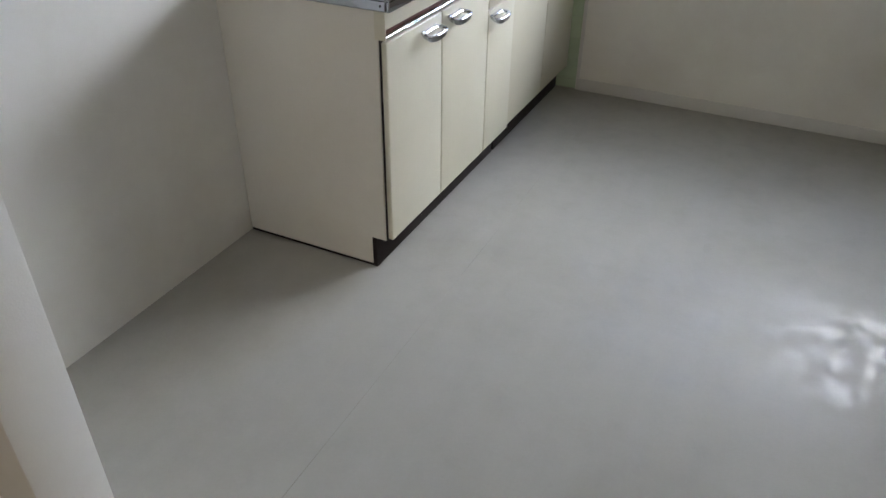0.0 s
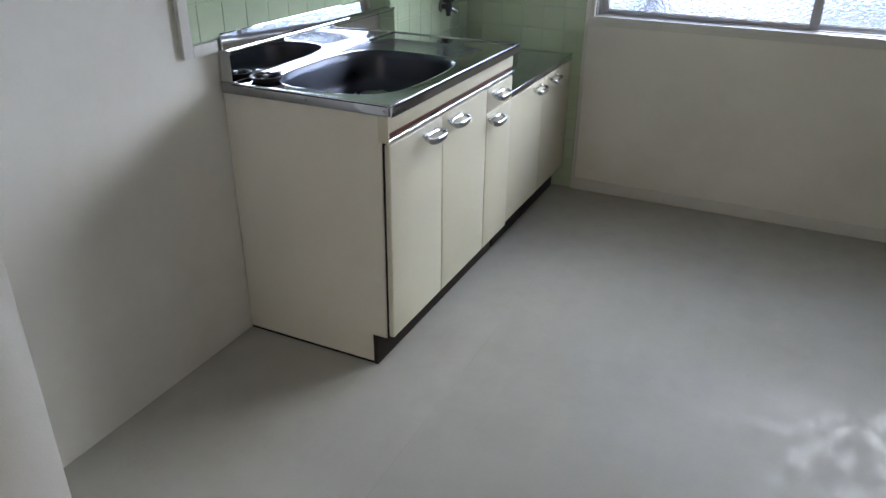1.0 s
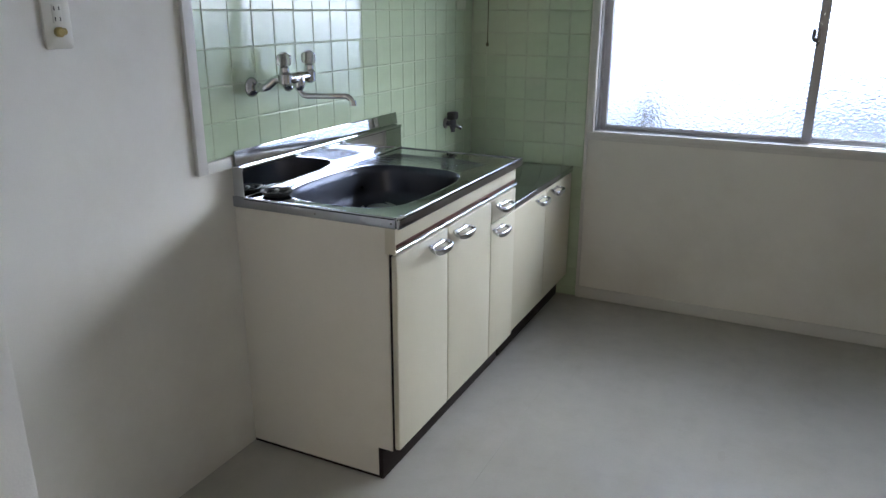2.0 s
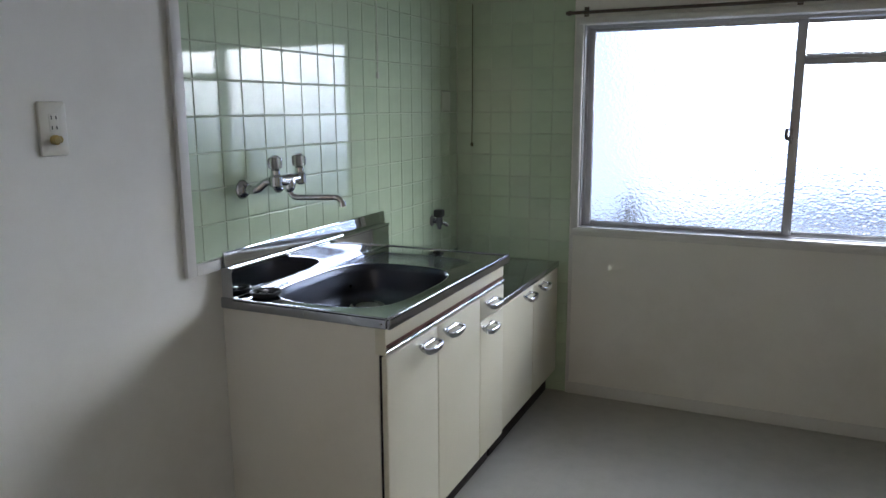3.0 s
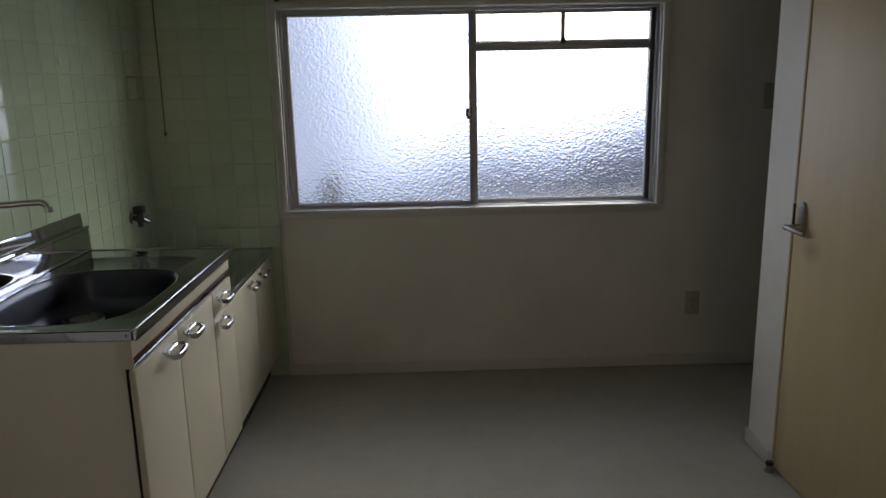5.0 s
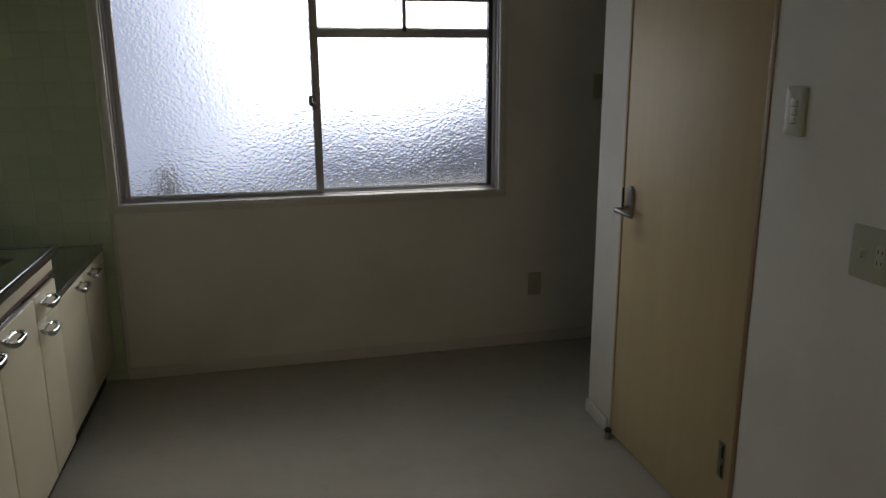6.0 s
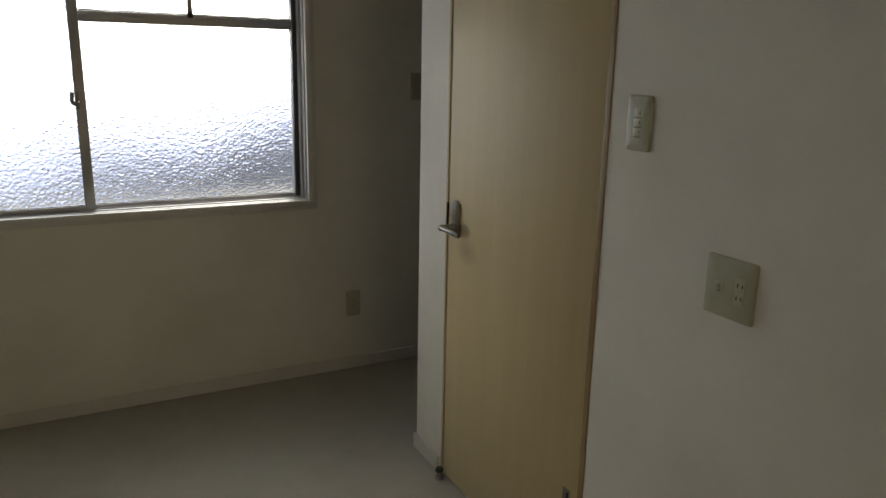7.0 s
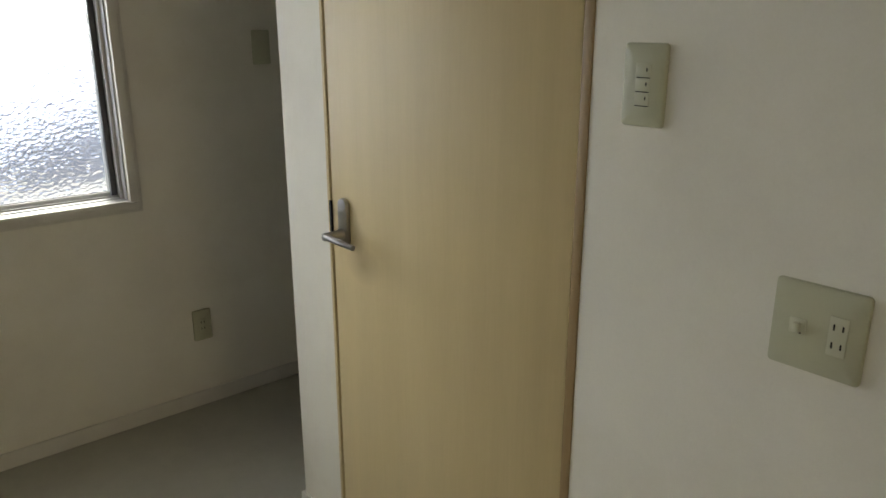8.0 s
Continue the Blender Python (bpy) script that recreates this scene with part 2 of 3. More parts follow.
def solo(name, bm, mat, label="", category="", kind="", base=(0, 0, 0)):
    base = Vector(base)
    ob = new(name, finish(bm, name, mat, base))
    ob.location = base
    BASE[ob.name] = base
    return tagged(ob, label, category, "", kind)


def box(bm, a, b, bevel=0.0, seg=2):
    made = bmesh.ops.create_cube(bm, size=1)["verts"]
    for v in made:
        v.co = Vector([a[i] if v.co[i] < 0 else b[i] for i in range(3)])
    if bevel:
        edges = list({e for v in made for e in v.link_edges})
        bmesh.ops.bevel(bm, geom=edges, offset=bevel, segments=seg, affect="EDGES", profile=0.5)
    return bm


def boxes(*items, bevel=0.0):
    bm = bmesh.new()
    for a, b in items:
        box(bm, a, b, bevel)
    return bm


def loft(bm, rings, close=True, cap=True, first=True):
    """Skin over rings of points."""
    loops = [[bm.verts.new(p) for p in ring] for ring in rings]
    for a, b in zip(loops, loops[1:]):
        k = len(a)
        for i in range(k if close else k - 1):
            bm.faces.new((a[i], a[(i + 1) % k], b[(i + 1) % k], b[i]))
    if cap:
        if first:
            bm.faces.new(loops[0])
        bm.faces.new(loops[-1])
    return loops


def tube(bm, points, radius, seg=12, radii=None):
    """A round bar along a line of points."""
    pts = [Vector(p) for p in points]
    rings, side = [], None
    for i, p in enumerate(pts):
        d = (pts[min(i + 1, len(pts) - 1)] - pts[max(i - 1, 0)]).normalized()
        side = d.orthogonal() if side is None else side - d * side.dot(d)
        side.normalize()
        up = d.cross(side)
        r = radii[i] if radii else radius
        rings.append([p + r * (math.cos(a) * side + math.sin(a) * up) for a in (2 * math.pi * j / seg for j in range(seg))])
    loft(bm, rings)
    return bm


def lathe(bm, base, axis, profile, seg=20):
    """Profile of (radius, height) turned about an axis."""
    base, axis = Vector(base), Vector(axis).normalized()
    side = axis.orthogonal().normalized()
    up = axis.cross(side)
    loft(bm, [[base + axis * h + max(r, 1e-4) * (math.cos(a) * side + math.sin(a) * up)
               for a in (2 * math.pi * j / seg for j in range(seg))] for r, h in profile])
    return bm


def rounded(cx, cy, hx, hy, r, n=6):
    """Corner points of a rounded rectangle."""
    out = []
    for sx, sy, a0 in ((1, 1, 0), (-1, 1, 90), (-1, -1, 180), (1, -1, 270)):
        for i in range(n + 1):
            a = radians(a0 + 90 * i / n)
            out.append((cx + sx * (hx - r) + r * math.cos(a), cy + sy * (hy - r) + r * math.sin(a)))
    return out


def smooth_line(points, n=6):
    """Catmull-Rom line through points."""
    p = [Vector(q) for q in points]
    p = [2 * p[0] - p[1]] + p + [2 * p[-1] - p[-2]]
    out = []
    for i in range(1, len(p) - 2):
        for j in range(n):
            t = j / n
            out.append(0.5 * (2 * p[i] + (p[i + 1] - p[i - 1]) * t + (2 * p[i - 1] - 5 * p[i] + 4 * p[i + 1] - p[i + 2]) * t * t
                              + (3 * p[i] - p[i - 1] - 3 * p[i + 1] + p[i + 2]) * t ** 3))
    return out + [p[-2]]


# ---- structure ----
solo("floor", boxes(((-0.2, SOUTH - 0.2, -0.12), (FAR_EAST + 0.2, 0.2, 0))), FLOOR, "pale grey-beige glossy vinyl sheet floor", "floor", "structure")
solo("ceiling", boxes(((-0.2, SOUTH - 0.2, CEIL), (FAR_EAST + 0.2, 0.2, CEIL + 0.12))), CEILING, "plain aged beige ceiling board", "ceiling", "structure")
wall_west = solo("wall_west", boxes(((-0.15, SOUTH, 0), (0, 0, CEIL))), PAPER, "white papered wall with pale green tiling over the sink", "wall", "structure")
wall_north = solo("wall_north", boxes(
    ((-0.15, 0, 0), (0.588, 0.15, CEIL)),
    ((0.588, -0.010, 0), (FAR_EAST + 0.2, 0.15, WZ0)),
    ((0.588, -0.010, WZ1), (FAR_EAST + 0.2, 0.15, CEIL)),
    ((0.588, -0.010, WZ0), (WX0, 0.15, WZ1)),
    ((WX1, -0.010, WZ0), (FAR_EAST + 0.2, 0.15, WZ1))), PAPER,
    "white papered wall round a wide window, green tiled at its end", "wall", "structure")
solo("wall_east", boxes(
    ((EAST, DY1, 0), (EAST + 0.11, -0.830, CEIL)),
    ((EAST, DY0, DZ1), (EAST + 0.11, DY1, CEIL)),
    ((EAST, SOUTH, 0), (EAST + 0.11, DY0, CEIL))), PAPER, "white papered wall with a flush wooden door", "wall", "structure")
solo("wall_far_east", boxes(((FAR_EAST, SOUTH, 0), (FAR_EAST + 0.15, -0.010, CEIL))), PAPER, "plain white papered wall", "wall", "structure")
# unseen opening, added and placed to light the room from behind
SX0, SX1, SZ1 = 1.4, 2.5, 1.95
solo("wall_south", boxes(
    ((-0.15, SOUTH - 0.15, 0), (SX0, SOUTH, CEIL)),
    ((SX0, SOUTH - 0.15, SZ1), (SX1, SOUTH, CEIL)),
    ((SX1, SOUTH - 0.15, 0), (FAR_EAST + 0.15, SOUTH, CEIL))), PAPER, "unseen white papered wall with an opening added to light the room", "wall", "structure")
solo("wall_partition", box(bmesh.new(), (0.0, -2.965, 0), (0.60, -2.845, CEIL), 0.004), PAPER, "end of a white papered partition wall", "wall", "structure")

bm = box(bmesh.new(), (0.592, -0.020, 0), (FAR_EAST, -0.0105, 0.058), 0.003)
solo("baseboard_north", bm, WHITE, "low white painted baseboard under the window", "baseboard", "structure")
bm = box(bmesh.new(), (EAST - 0.010, DY1 + 0.012, 0), (EAST - 0.0005, -0.820, 0.058), 0.003)
box(bm, (EAST + 0.001, -0.8295, 0), (EAST + 0.11, -0.820, 0.058), 0.003)
solo("baseboard_east", bm, WHITE, "low white painted baseboard at the wall end", "baseboard", "structure")

seam = box(bmesh.new(), (0.7465, -3.2, -0.001), (0.7490, -0.021, 0.0004))
part("seam", seam, SEAM, bpy.data.objects["floor"], "faint welded seam")

solo("trim", box(bmesh.new(), (0.5905, -0.0165, 0.0585), (0.606, -0.0105, 0.7875), 0.002), WHITE, "white painted edge strip beside the green tiles", "trim", "structure")

# distance behind the north window, and an added glow behind the unseen south opening
bm = bmesh.new()
bm.faces.new([bm.verts.new(p) for p in ((-2.6, 1.6, -0.9), (9.0, 1.6, -0.9), (9.0, 1.6, 3.6), (-2.6, 1.6, 3.6))])
back = solo("backdrop", bm, backdrop_material("overcast_north", SKY_NORTH, 0.36, (-1.1, 2.9), (0.46, 0.60, 1.0), (0.89, 0.94, 1.0)), "bright backdrop outside an opening", "backdrop", "structure", base=(1.5, 1.6, 0.88))
bm = bmesh.new()
bm.faces.new([bm.verts.new(p) for p in ((-0.6, SOUTH - 0.9, -0.2), (3.4, SOUTH - 0.9, -0.2), (3.4, SOUTH - 0.9, 2.6), (-0.6, SOUTH - 0.9, 2.6))])
solo("backdrop", bm, backdrop_material("unseen_south_glow", GLOW_SOUTH, 0.0, (-9.0, -5.0), (1.0, 0.80, 0.60), (1.0, 0.84, 0.66)), "bright backdrop outside an opening", "backdrop", "structure", base=(1.4, SOUTH - 0.9, 0.5))


# ---- window ----
def build_window():
    w = thing("window_1", (1.496, 0.0, WZ0), "wide aluminium sliding window with frosted hammered glass and white casing", "window", kind="structure")
    y0, y1 = -0.030, -0.0105
    # white casing round the opening
    c0, c1 = 0.608, 2.412
    for name, a, b in (("casing_board", (c0, y0, 0.799), (c1, y1, 0.8225)), ("casing_board", (c0, y0, 1.743), (c1, y1, 1.773)),
                       ("casing_board", (c0, y0, 0.8230), (WX0 - 0.0005, y1, 1.7425)), ("casing_board", (WX1 + 0.0005, y0, 0.8230), (c1, y1, 1.7425))):
        part(name, box(bmesh.new(), a, b, 0.003), WHITE, w, "white painted casing board")
    for a, b in (((c0 - 0.012, -0.0145, 0.786), (c1 + 0.012, y1, 0.7985)), ((c1 + 0.0005, -0.0145, 0.799), (c1 + 0.012, y1, 1.773)),
                 ((c0 - 0.012, -0.0145, 0.799), (c0 - 0.0005, y1, 1.773))):
        part("casing_edge", box(bmesh.new(), a, b, 0.001), WHITE, w, "thin painted edge round the casing")
    part("window_sill", box(bmesh.new(), (WX0, -0.0325, 0.8232), (WX1, -0.008, 0.829), 0.002), WHITE, w, "white painted sill")
    part("jamb_lining", box(bmesh.new(), (WX0, -0.009, 0.8295), (WX0 + 0.005, 0.02, 1.742), 0.001), ALU, w)
    part("jamb_lining", box(bmesh.new(), (WX1 - 0.005, -0.009, 0.8295), (WX1, 0.02, 1.742), 0.001), ALU, w)
    # outer aluminium frame with tracks
    fr = bmesh.new()
    box(fr, (WX0, 0.020, 0.8235), (WX0 + 0.016, 0.105, 1.7415), 0.002)
    box(fr, (WX1 - 0.016, 0.020, 0.8235), (WX1, 0.105, 1.7415), 0.002)
    box(fr, (WX0 + 0.0162, 0.020, 1.727), (WX1 - 0.0162, 0.105, 1.7415), 0.002)
    box(fr, (WX0 + 0.0052, -0.0075, 0.8235), (WX1 - 0.0052, 0.0195, 0.830), 0.001)
    box(fr, (WX0 + 0.0162, 0.020, 0.8235), (WX1 - 0.0162, 0.105, 0.834), 0.002)
    for y in (0.041, 0.075):
        box(fr, (WX0 + 0.0162, y, 0.834), (WX1 - 0.0162, y + 0.003, 0.840))
    part("window_frame", fr, ALU, w, "grey aluminium frame")

    def sash(x0, x1, y, z0, z1, stile_l, stile_r, rail_b, rail_t):
        s = bmesh.new()
        d = 0.026
        box(s, (x0, y, z0), (x0 + stile_l, y + d, z1), 0.0025)
        box(s, (x1 - stile_r, y, z0), (x1, y + d, z1), 0.0025)
        box(s, (x0 + stile_l, y + 0.002, z0), (x1 - stile_r, y + d - 0.002, z0 + rail_b), 0.0015)
        box(s, (x0 + stile_l, y + 0.002, z1 - rail_t), (x1 - stile_r, y + d - 0.002, z1), 0.0015)
        return part("sash", s, ALU, w, "grey aluminium sliding sash")

    def pane(parent, x0, x1, y, z0, z1):
        g = part("pane", box(bmesh.new(), (x0, y, z0), (x1, y + 0.005, z1)), GLASS, parent, "frosted hammered glass pane")
        g.visible_shadow = False
        # dark glazing seal
        k = bmesh.new()
        for a, b in (((x0, y - 0.003, z0), (x0 + 0.005, y - 0.0005, z1)), ((x1 - 0.005, y - 0.003, z0), (x1, y - 0.0005, z1)),
                     ((x0 + 0.005, y - 0.003, z0), (x1 - 0.005, y - 0.0005, z0 + 0.005)), ((x0 + 0.005, y - 0.003, z1 - 0.005), (x1 - 0.005, y - 0.0005, z1))):
            box(k, a, b)
        part("glazing_seal", k, RUBBER, parent)

    left = sash(WX0 + 0.010, 1.535, 0.030, 0.838, 1.730, 0.032, 0.036, 0.014, 0.016)
    pane(left, WX0 + 0.038, 1.503, 0.0415, 0.849, 1.7165)
    right = sash(1.500, WX1 - 0.010, 0.064, 0.838, 1.730, 0.036, 0.026, 0.012, 0.014)
    pane(right, 1.532, WX1 - 0.027, 0.0755, 0.847, 1.560)
    s = bmesh.new()
    box(s, (1.5362, 0.060, 1.548), (WX1 - 0.0302, 0.092, 1.588), 0.003)
    box(s, (1.5362, 0.054, 1.570), (WX1 - 0.0302, 0.0598, 1.576), 0.001)
    part("transom", s, ALU, right, "grey aluminium transom")
    pane(right, 1.532, 1.950, 0.071, 1.589, 1.7175)
    pane(right, 1.932, WX1 - 0.027, 0.080, 1.589, 1.7175)
    # dark strip added where the frame's channel lies in shadow by the right stile
    part("channel_shade", box(bmesh.new(), (WX1 - 0.036, 0.042, 0.8405), (WX1 - 0.0165, 0.060, 1.7265), 0.001), DARK_GREY, right, "dark strip standing in for the shaded frame channel")
    part("vent_stile", box(bmesh.new(), (1.932, 0.062, 1.5925), (1.946, 0.0675, 1.716), 0.001), DULL, right)
    part("vent_catch", box(bmesh.new(), (1.928, 0.050, 1.576), (1.950, 0.0595, 1.602), 0.003), RUBBER, right, "small dark vent catch")
    # crescent lock
    k = bmesh.new()
    box(k, (1.498, 0.020, 1.225), (1.512, 0.0298, 1.290), 0.003)
    lathe(k, (1.505, 0.020, 1.250), (0, -1, 0), [(0.010, 0), (0.010, 0.010), (0.006, 0.014)], 14)
    tube(k, smooth_line([(1.505, 0.008, 1.246), (1.491, 0.006, 1.249), (1.487, 0.006, 1.264), (1.489, 0.006, 1.290)]), 0.0080, 8)
    part("crescent_lock", k, DULL, w, "dark metal crescent lock")
    return w


build_window()

solo("outer_ledge", box(bmesh.new(), (-0.1, 0.1505, 0.70), (3.2, 0.62, 0.775), 0.004), LEDGE, "grey concrete ledge outside the window", "ledge", "structure")
j = thing("jar", (0.773, 0.54, 0.7755), "small grey jar on the ledge outside the frosted window", "jar")
part("body", lathe(bmesh.new(), (0.773, 0.54, 0.7755), (0, 0, 1), [(0.038, 0), (0.044, 0.006), (0.044, 0.10), (0.030, 0.125), (0.026, 0.13)], 18), LEDGE, j)
part("lid", lathe(bmesh.new(), (0.773, 0.54, 0.906), (0, 0, 1), [(0.029, 0), (0.029, 0.016), (0.026, 0.018)], 18), DULL, j)

# curtain rail over the window
r = thing("curtain_rail", (1.5, -0.0105, 1.80), "thin dark brown metal curtain rail above the window", "curtain rail")
k = tube(bmesh.new(), [(0.556, -0.045, 1.791), (2.46, -0.045, 1.791)], 0.0075, 10)
part("rail", k, RAIL, r)
for x in (0.572, 2.456):
    part("end_cap", lathe(bmesh.new(), (x - 0.009, -0.045, 1.791), (1, 0, 0), [(0.004, 0), (0.011, 0.003), (0.011, 0.015), (0.004, 0.018)], 12), RAIL, r)
for x in (0.64, 1.5, 2.38):
    k = box(bmesh.new(), (x - 0.008, -0.040, 1.784), (x + 0.008, -0.0108, 1.798), 0.002)
    box(k, (x - 0.011, -0.0125, 1.776), (x + 0.011, -0.0107, 1.818), 0.0005)
    part("bracket", k, RAIL, r)


# ---- sink unit ----
CY0, CY1, CX = -1.740, -0.812, 0.532     # near side, far side, carcass front
TOP = 0.833


def pull(parent, x, y, z):
    """Chrome loop pull: a closed oval ring standing out from the door, tipped down, with a deep front bar."""
    half, rise, n = 0.053, 0.036, 36
    rings = []
    for i in range(n):
        a = 2 * math.pi * i / n
        c, q = math.cos(a), math.sin(a)
        t = (abs(c) ** 2.8 + abs(q) ** 2.8) ** (-1 / 2.8)
        u, w = t * c, t * q                              # -1 to 1, out from the door and along it
        out = Vector((c / rise * 2, q / half, 0)).normalized()
        front = (u + 1) / 2
        p = Vector((x + 0.004 + rise * front, y + half * w, z + 0.006 * (1 - front)))
        deep = 0.004 + 0.012 * front
        rings.append([p + out * g + Vector((0, 0, h)) for g, h in
                      ((-0.0085, -0.0010), (-0.0062, 0.0026), (0.0030, 0.0030), (0.0056, 0.0006), (0.0050, -deep * 0.7), (0.0022, -deep), (-0.0030, -deep), (-0.0056, -deep * 0.6))])
    bm = bmesh.new()
    loft(bm, rings + rings[:1], cap=False)
    bmesh.ops.remove_doubles(bm, verts=bm.verts, dist=1e-5)
    for s in (-1, 1):
        box(bm, (x - 0.0005, y + s * half * 0.72 - 0.007, z + 0.001), (x + 0.006, y + s * half * 0.72 + 0.007, z + 0.011), 0.0015)
    return part("handle", bm, CHROME, parent, "chrome loop handle")


def leaf(parent, name, x, y0, y1, z0, z1, thick=0.018):
    """A door or drawer front with softened edges."""
    bm = box(bmesh.new(), (x, y0, z0), (x + thick, y1, z1), 0.0045, 3)
    return part(name, bm, CREAM, parent)


def build_sink():
    s = thing("sink_unit", (0.28, -1.27, 0), "cream kitchen sink cabinet with stainless steel top against green tiles", "sink unit")
    # carcass boards
    near = boxes(((0.002, CY0, 0.0095), (0.478, CY0 + 0.016, 0.8035)), ((0.478, CY0, 0.107), (CX - 0.005, CY0 + 0.016, 0.8035)))
    part("side_panel", near, CREAM_SIDE, s)
    part("base_batten", boxes(((0.003, CY0 + 0.001, 0.0), (0.4775, CY0 + 0.015, 0.0092))), KICK, s)
    part("side_panel", boxes(((0.002, CY1 - 0.016, 0.0), (0.47, CY1, 0.8035)), ((0.47, CY1 - 0.016, 0.107), (CX, CY1, 0.8035))), CREAM_SIDE, s)
    part("bottom_board", boxes(((0.004, CY0 + 0.0165, 0.107), (CX - 0.006, CY1 - 0.0165, 0.121))), CREAM_SIDE, s)
    part("back_board", boxes(((0.002, CY0 + 0.0165, 0.1215), (0.008, CY1 - 0.0165, 0.64))), CREAM_SIDE, s)
    part("front_stile", boxes(((CX - 0.0048, CY0 + 0.004, 0.109), (CX, CY0 + 0.035, 0.735))), KICK, s)
    for y in (-1.41, -1.0555):
        part("front_stile", boxes(((CX - 0.016, y - 0.012, 0.1215), (CX - 0.001, y + 0.012, 0.735))), KICK, s)
    part("kick_board", box(bmesh.new(), (0.4785, CY0 - 0.0005, 0.0), (0.4930, CY1 - 0.0165, 0.1065), 0.001), KICK, s, "dark brown kick board")
    part("rail_panel", box(bmesh.new(), (CX - 0.02, CY0 + 0.0005, 0.7535), (0.548, CY1 - 0.001, 0.8035), 0.002), CREAM, s)
    part("corner_cap", box(bmesh.new(), (CX - 0.014, CY0 - 0.002, 0.727), (0.5505, CY0 + 0.004, 0.8035), 0.002), CREAM, s)
    part("brown_strip", box(bmesh.new(), (CX - 0.02, CY0 + 0.0045, 0.7405), (0.5455, CY1 - 0.001, 0.753), 0.001), EDGE, s, "dark reddish brown strip")
    k = tube(bmesh.new(), [(0.5475, CY0 + 0.003, 0.7345), (0.5475, CY1 - 0.001, 0.7345)], 0.0042, 10)
    part("metal_strip", k, STEEL, s, "bright metal edging strip")
    xf = CX + 0.001
    d1 = leaf(s, "door", xf, CY0 + 0.003, -1.4115, 0.113, 0.722)
    d2 = leaf(s, "door", xf, -1.4075, -1.0575, 0.113, 0.722)
    d3 = leaf(s, "door", xf, -1.0535, CY1 - 0.003, 0.113, 0.630)
    dr = leaf(s, "drawer", xf, -1.0535, CY1 - 0.003, 0.635, 0.722)
    fx = xf + 0.018
    pull(d1, fx, -1.500, 0.688)
    pull(d2, fx, -1.330, 0.690)
    pull(d3, fx, -1.000, 0.606)
    pull(dr, fx, -0.970, 0.690)

    # steel top, cut for the bowl
    x0, x1, y0, y1 = 0.050, 0.571, CY0 - 0.012, CY1 + 0.004
    cx, cy, hx, hy = 0.305, -1.412, 0.212, 0.285
    angles = sorted({2 * math.pi * i / 72 for i in range(72)} | {math.atan2(y - cy, x - cx) % (2 * math.pi) for x in (x0, x1) for y in (y0, y1)})

    def edge(a):
        c, q = math.cos(a), math.sin(a)
        t = min((((x1 if c > 0 else x0) - cx) / c) if abs(c) > 1e-9 else 9, (((y1 if q > 0 else y0) - cy) / q) if abs(q) > 1e-9 else 9)
        return (cx + t * c, cy + t * q)

    def oval(a, inset):
        c, q = math.cos(a), math.sin(a)
        ux, uy = hx - inset, hy - inset
        e = 3.4
        t = (abs(c / ux) ** e + abs(q / uy) ** e) ** (-1 / e)
        return (cx + t * c, cy + t * q)

    bm = bmesh.new()
    loft(bm, [[(*edge(a), TOP - 0.003) for a in angles], [(*edge(a), TOP) for a in angles], [(*oval(a, -0.012), TOP) for a in angles], [(*oval(a, -0.008), TOP + 0.002) for a in angles],
              [(*oval(a, -0.002), TOP + 0.001) for a in angles]], cap=False)
    top = part("worktop", bm, STEEL, s, "stainless steel worktop")
    bm = bmesh.new()
    box(bm, (x1 - 0.012, y0, TOP - 0.029), (x1, y1, TOP + 0.006), 0.004, 3)          # front apron and drip edge
    part("apron", bm, STEEL, s, "folded steel edge")
    bm = bmesh.new()
    box(bm, (x0 - 0.045, y0, TOP - 0.029), (x1 - 0.0125, y0 + 0.012, TOP + 0.0035), 0.003, 3)
    part("apron", bm, STEEL, s, "folded steel edge")
    bm = bmesh.new()
    box(bm, (x0 - 0.045, y1 - 0.010, TOP - 0.027), (x1 - 0.0125, y1, TOP + 0.0035), 0.003, 3)
    part("apron", bm, STEEL, s, "folded steel edge")
    bm = bmesh.new()
    prof = [(-0.002, 0.001), (0.004, -0.006), (0.008, -0.025), (0.014, -0.085), (0.022, -0.110), (0.040, -0.126), (0.065, -0.132), (0.13, -0.134), (0.20, -0.135)]
    loft(bm, [[(*oval(a, i), TOP + h) for a in angles] for i, h in prof], first=False)
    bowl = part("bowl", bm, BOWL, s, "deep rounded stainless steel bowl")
    zb = TOP - 0.131
    k = lathe(bmesh.new(), (0.200, -1.240, zb - 0.004), (0, 0, 1), [(0.062, 0), (0.062, 0.007), (0.057, 0.010), (0.050, 0.006), (0.044, 0.004), (0.002, 0.004)], 28)
    part("drain_ring", k, RING, bowl, "bright drain ring")
    k = lathe(bmesh.new(), (0.200, -1.240, zb + 0.001), (0, 0, 1), [(0.040, 0), (0.040, 0.004), (0.034, 0.006), (0.002, 0.006)], 24)
    part("drain_cover", k, RING, bowl)
    # stepped splash back: a ledge whose face leans back, and a thin sheet leaning on the tiles above it
    bm = bmesh.new()

    def along(profile, ya, yb):
        loft(bm, [[(px, y, pz) for px, pz in profile] for y in (ya, yb)])

    along([(0.0100, TOP - 0.02), (0.0497, TOP - 0.02), (0.0497, TOP + 0.003), (0.0490, TOP + 0.006), (0.0480, 0.913), (0.0510, 0.916), (0.0510, 0.921), (0.0480, 0.925), (0.0100, 0.925)],
          y0 + 0.004, y1 + 0.008)
    along([(0.0098, 0.9255), (0.0215, 0.9255), (0.0190, 0.929), (0.0155, 0.965), (0.0140, 0.9685), (0.0098, 0.967)], y0 + 0.012, y1 + 0.030)
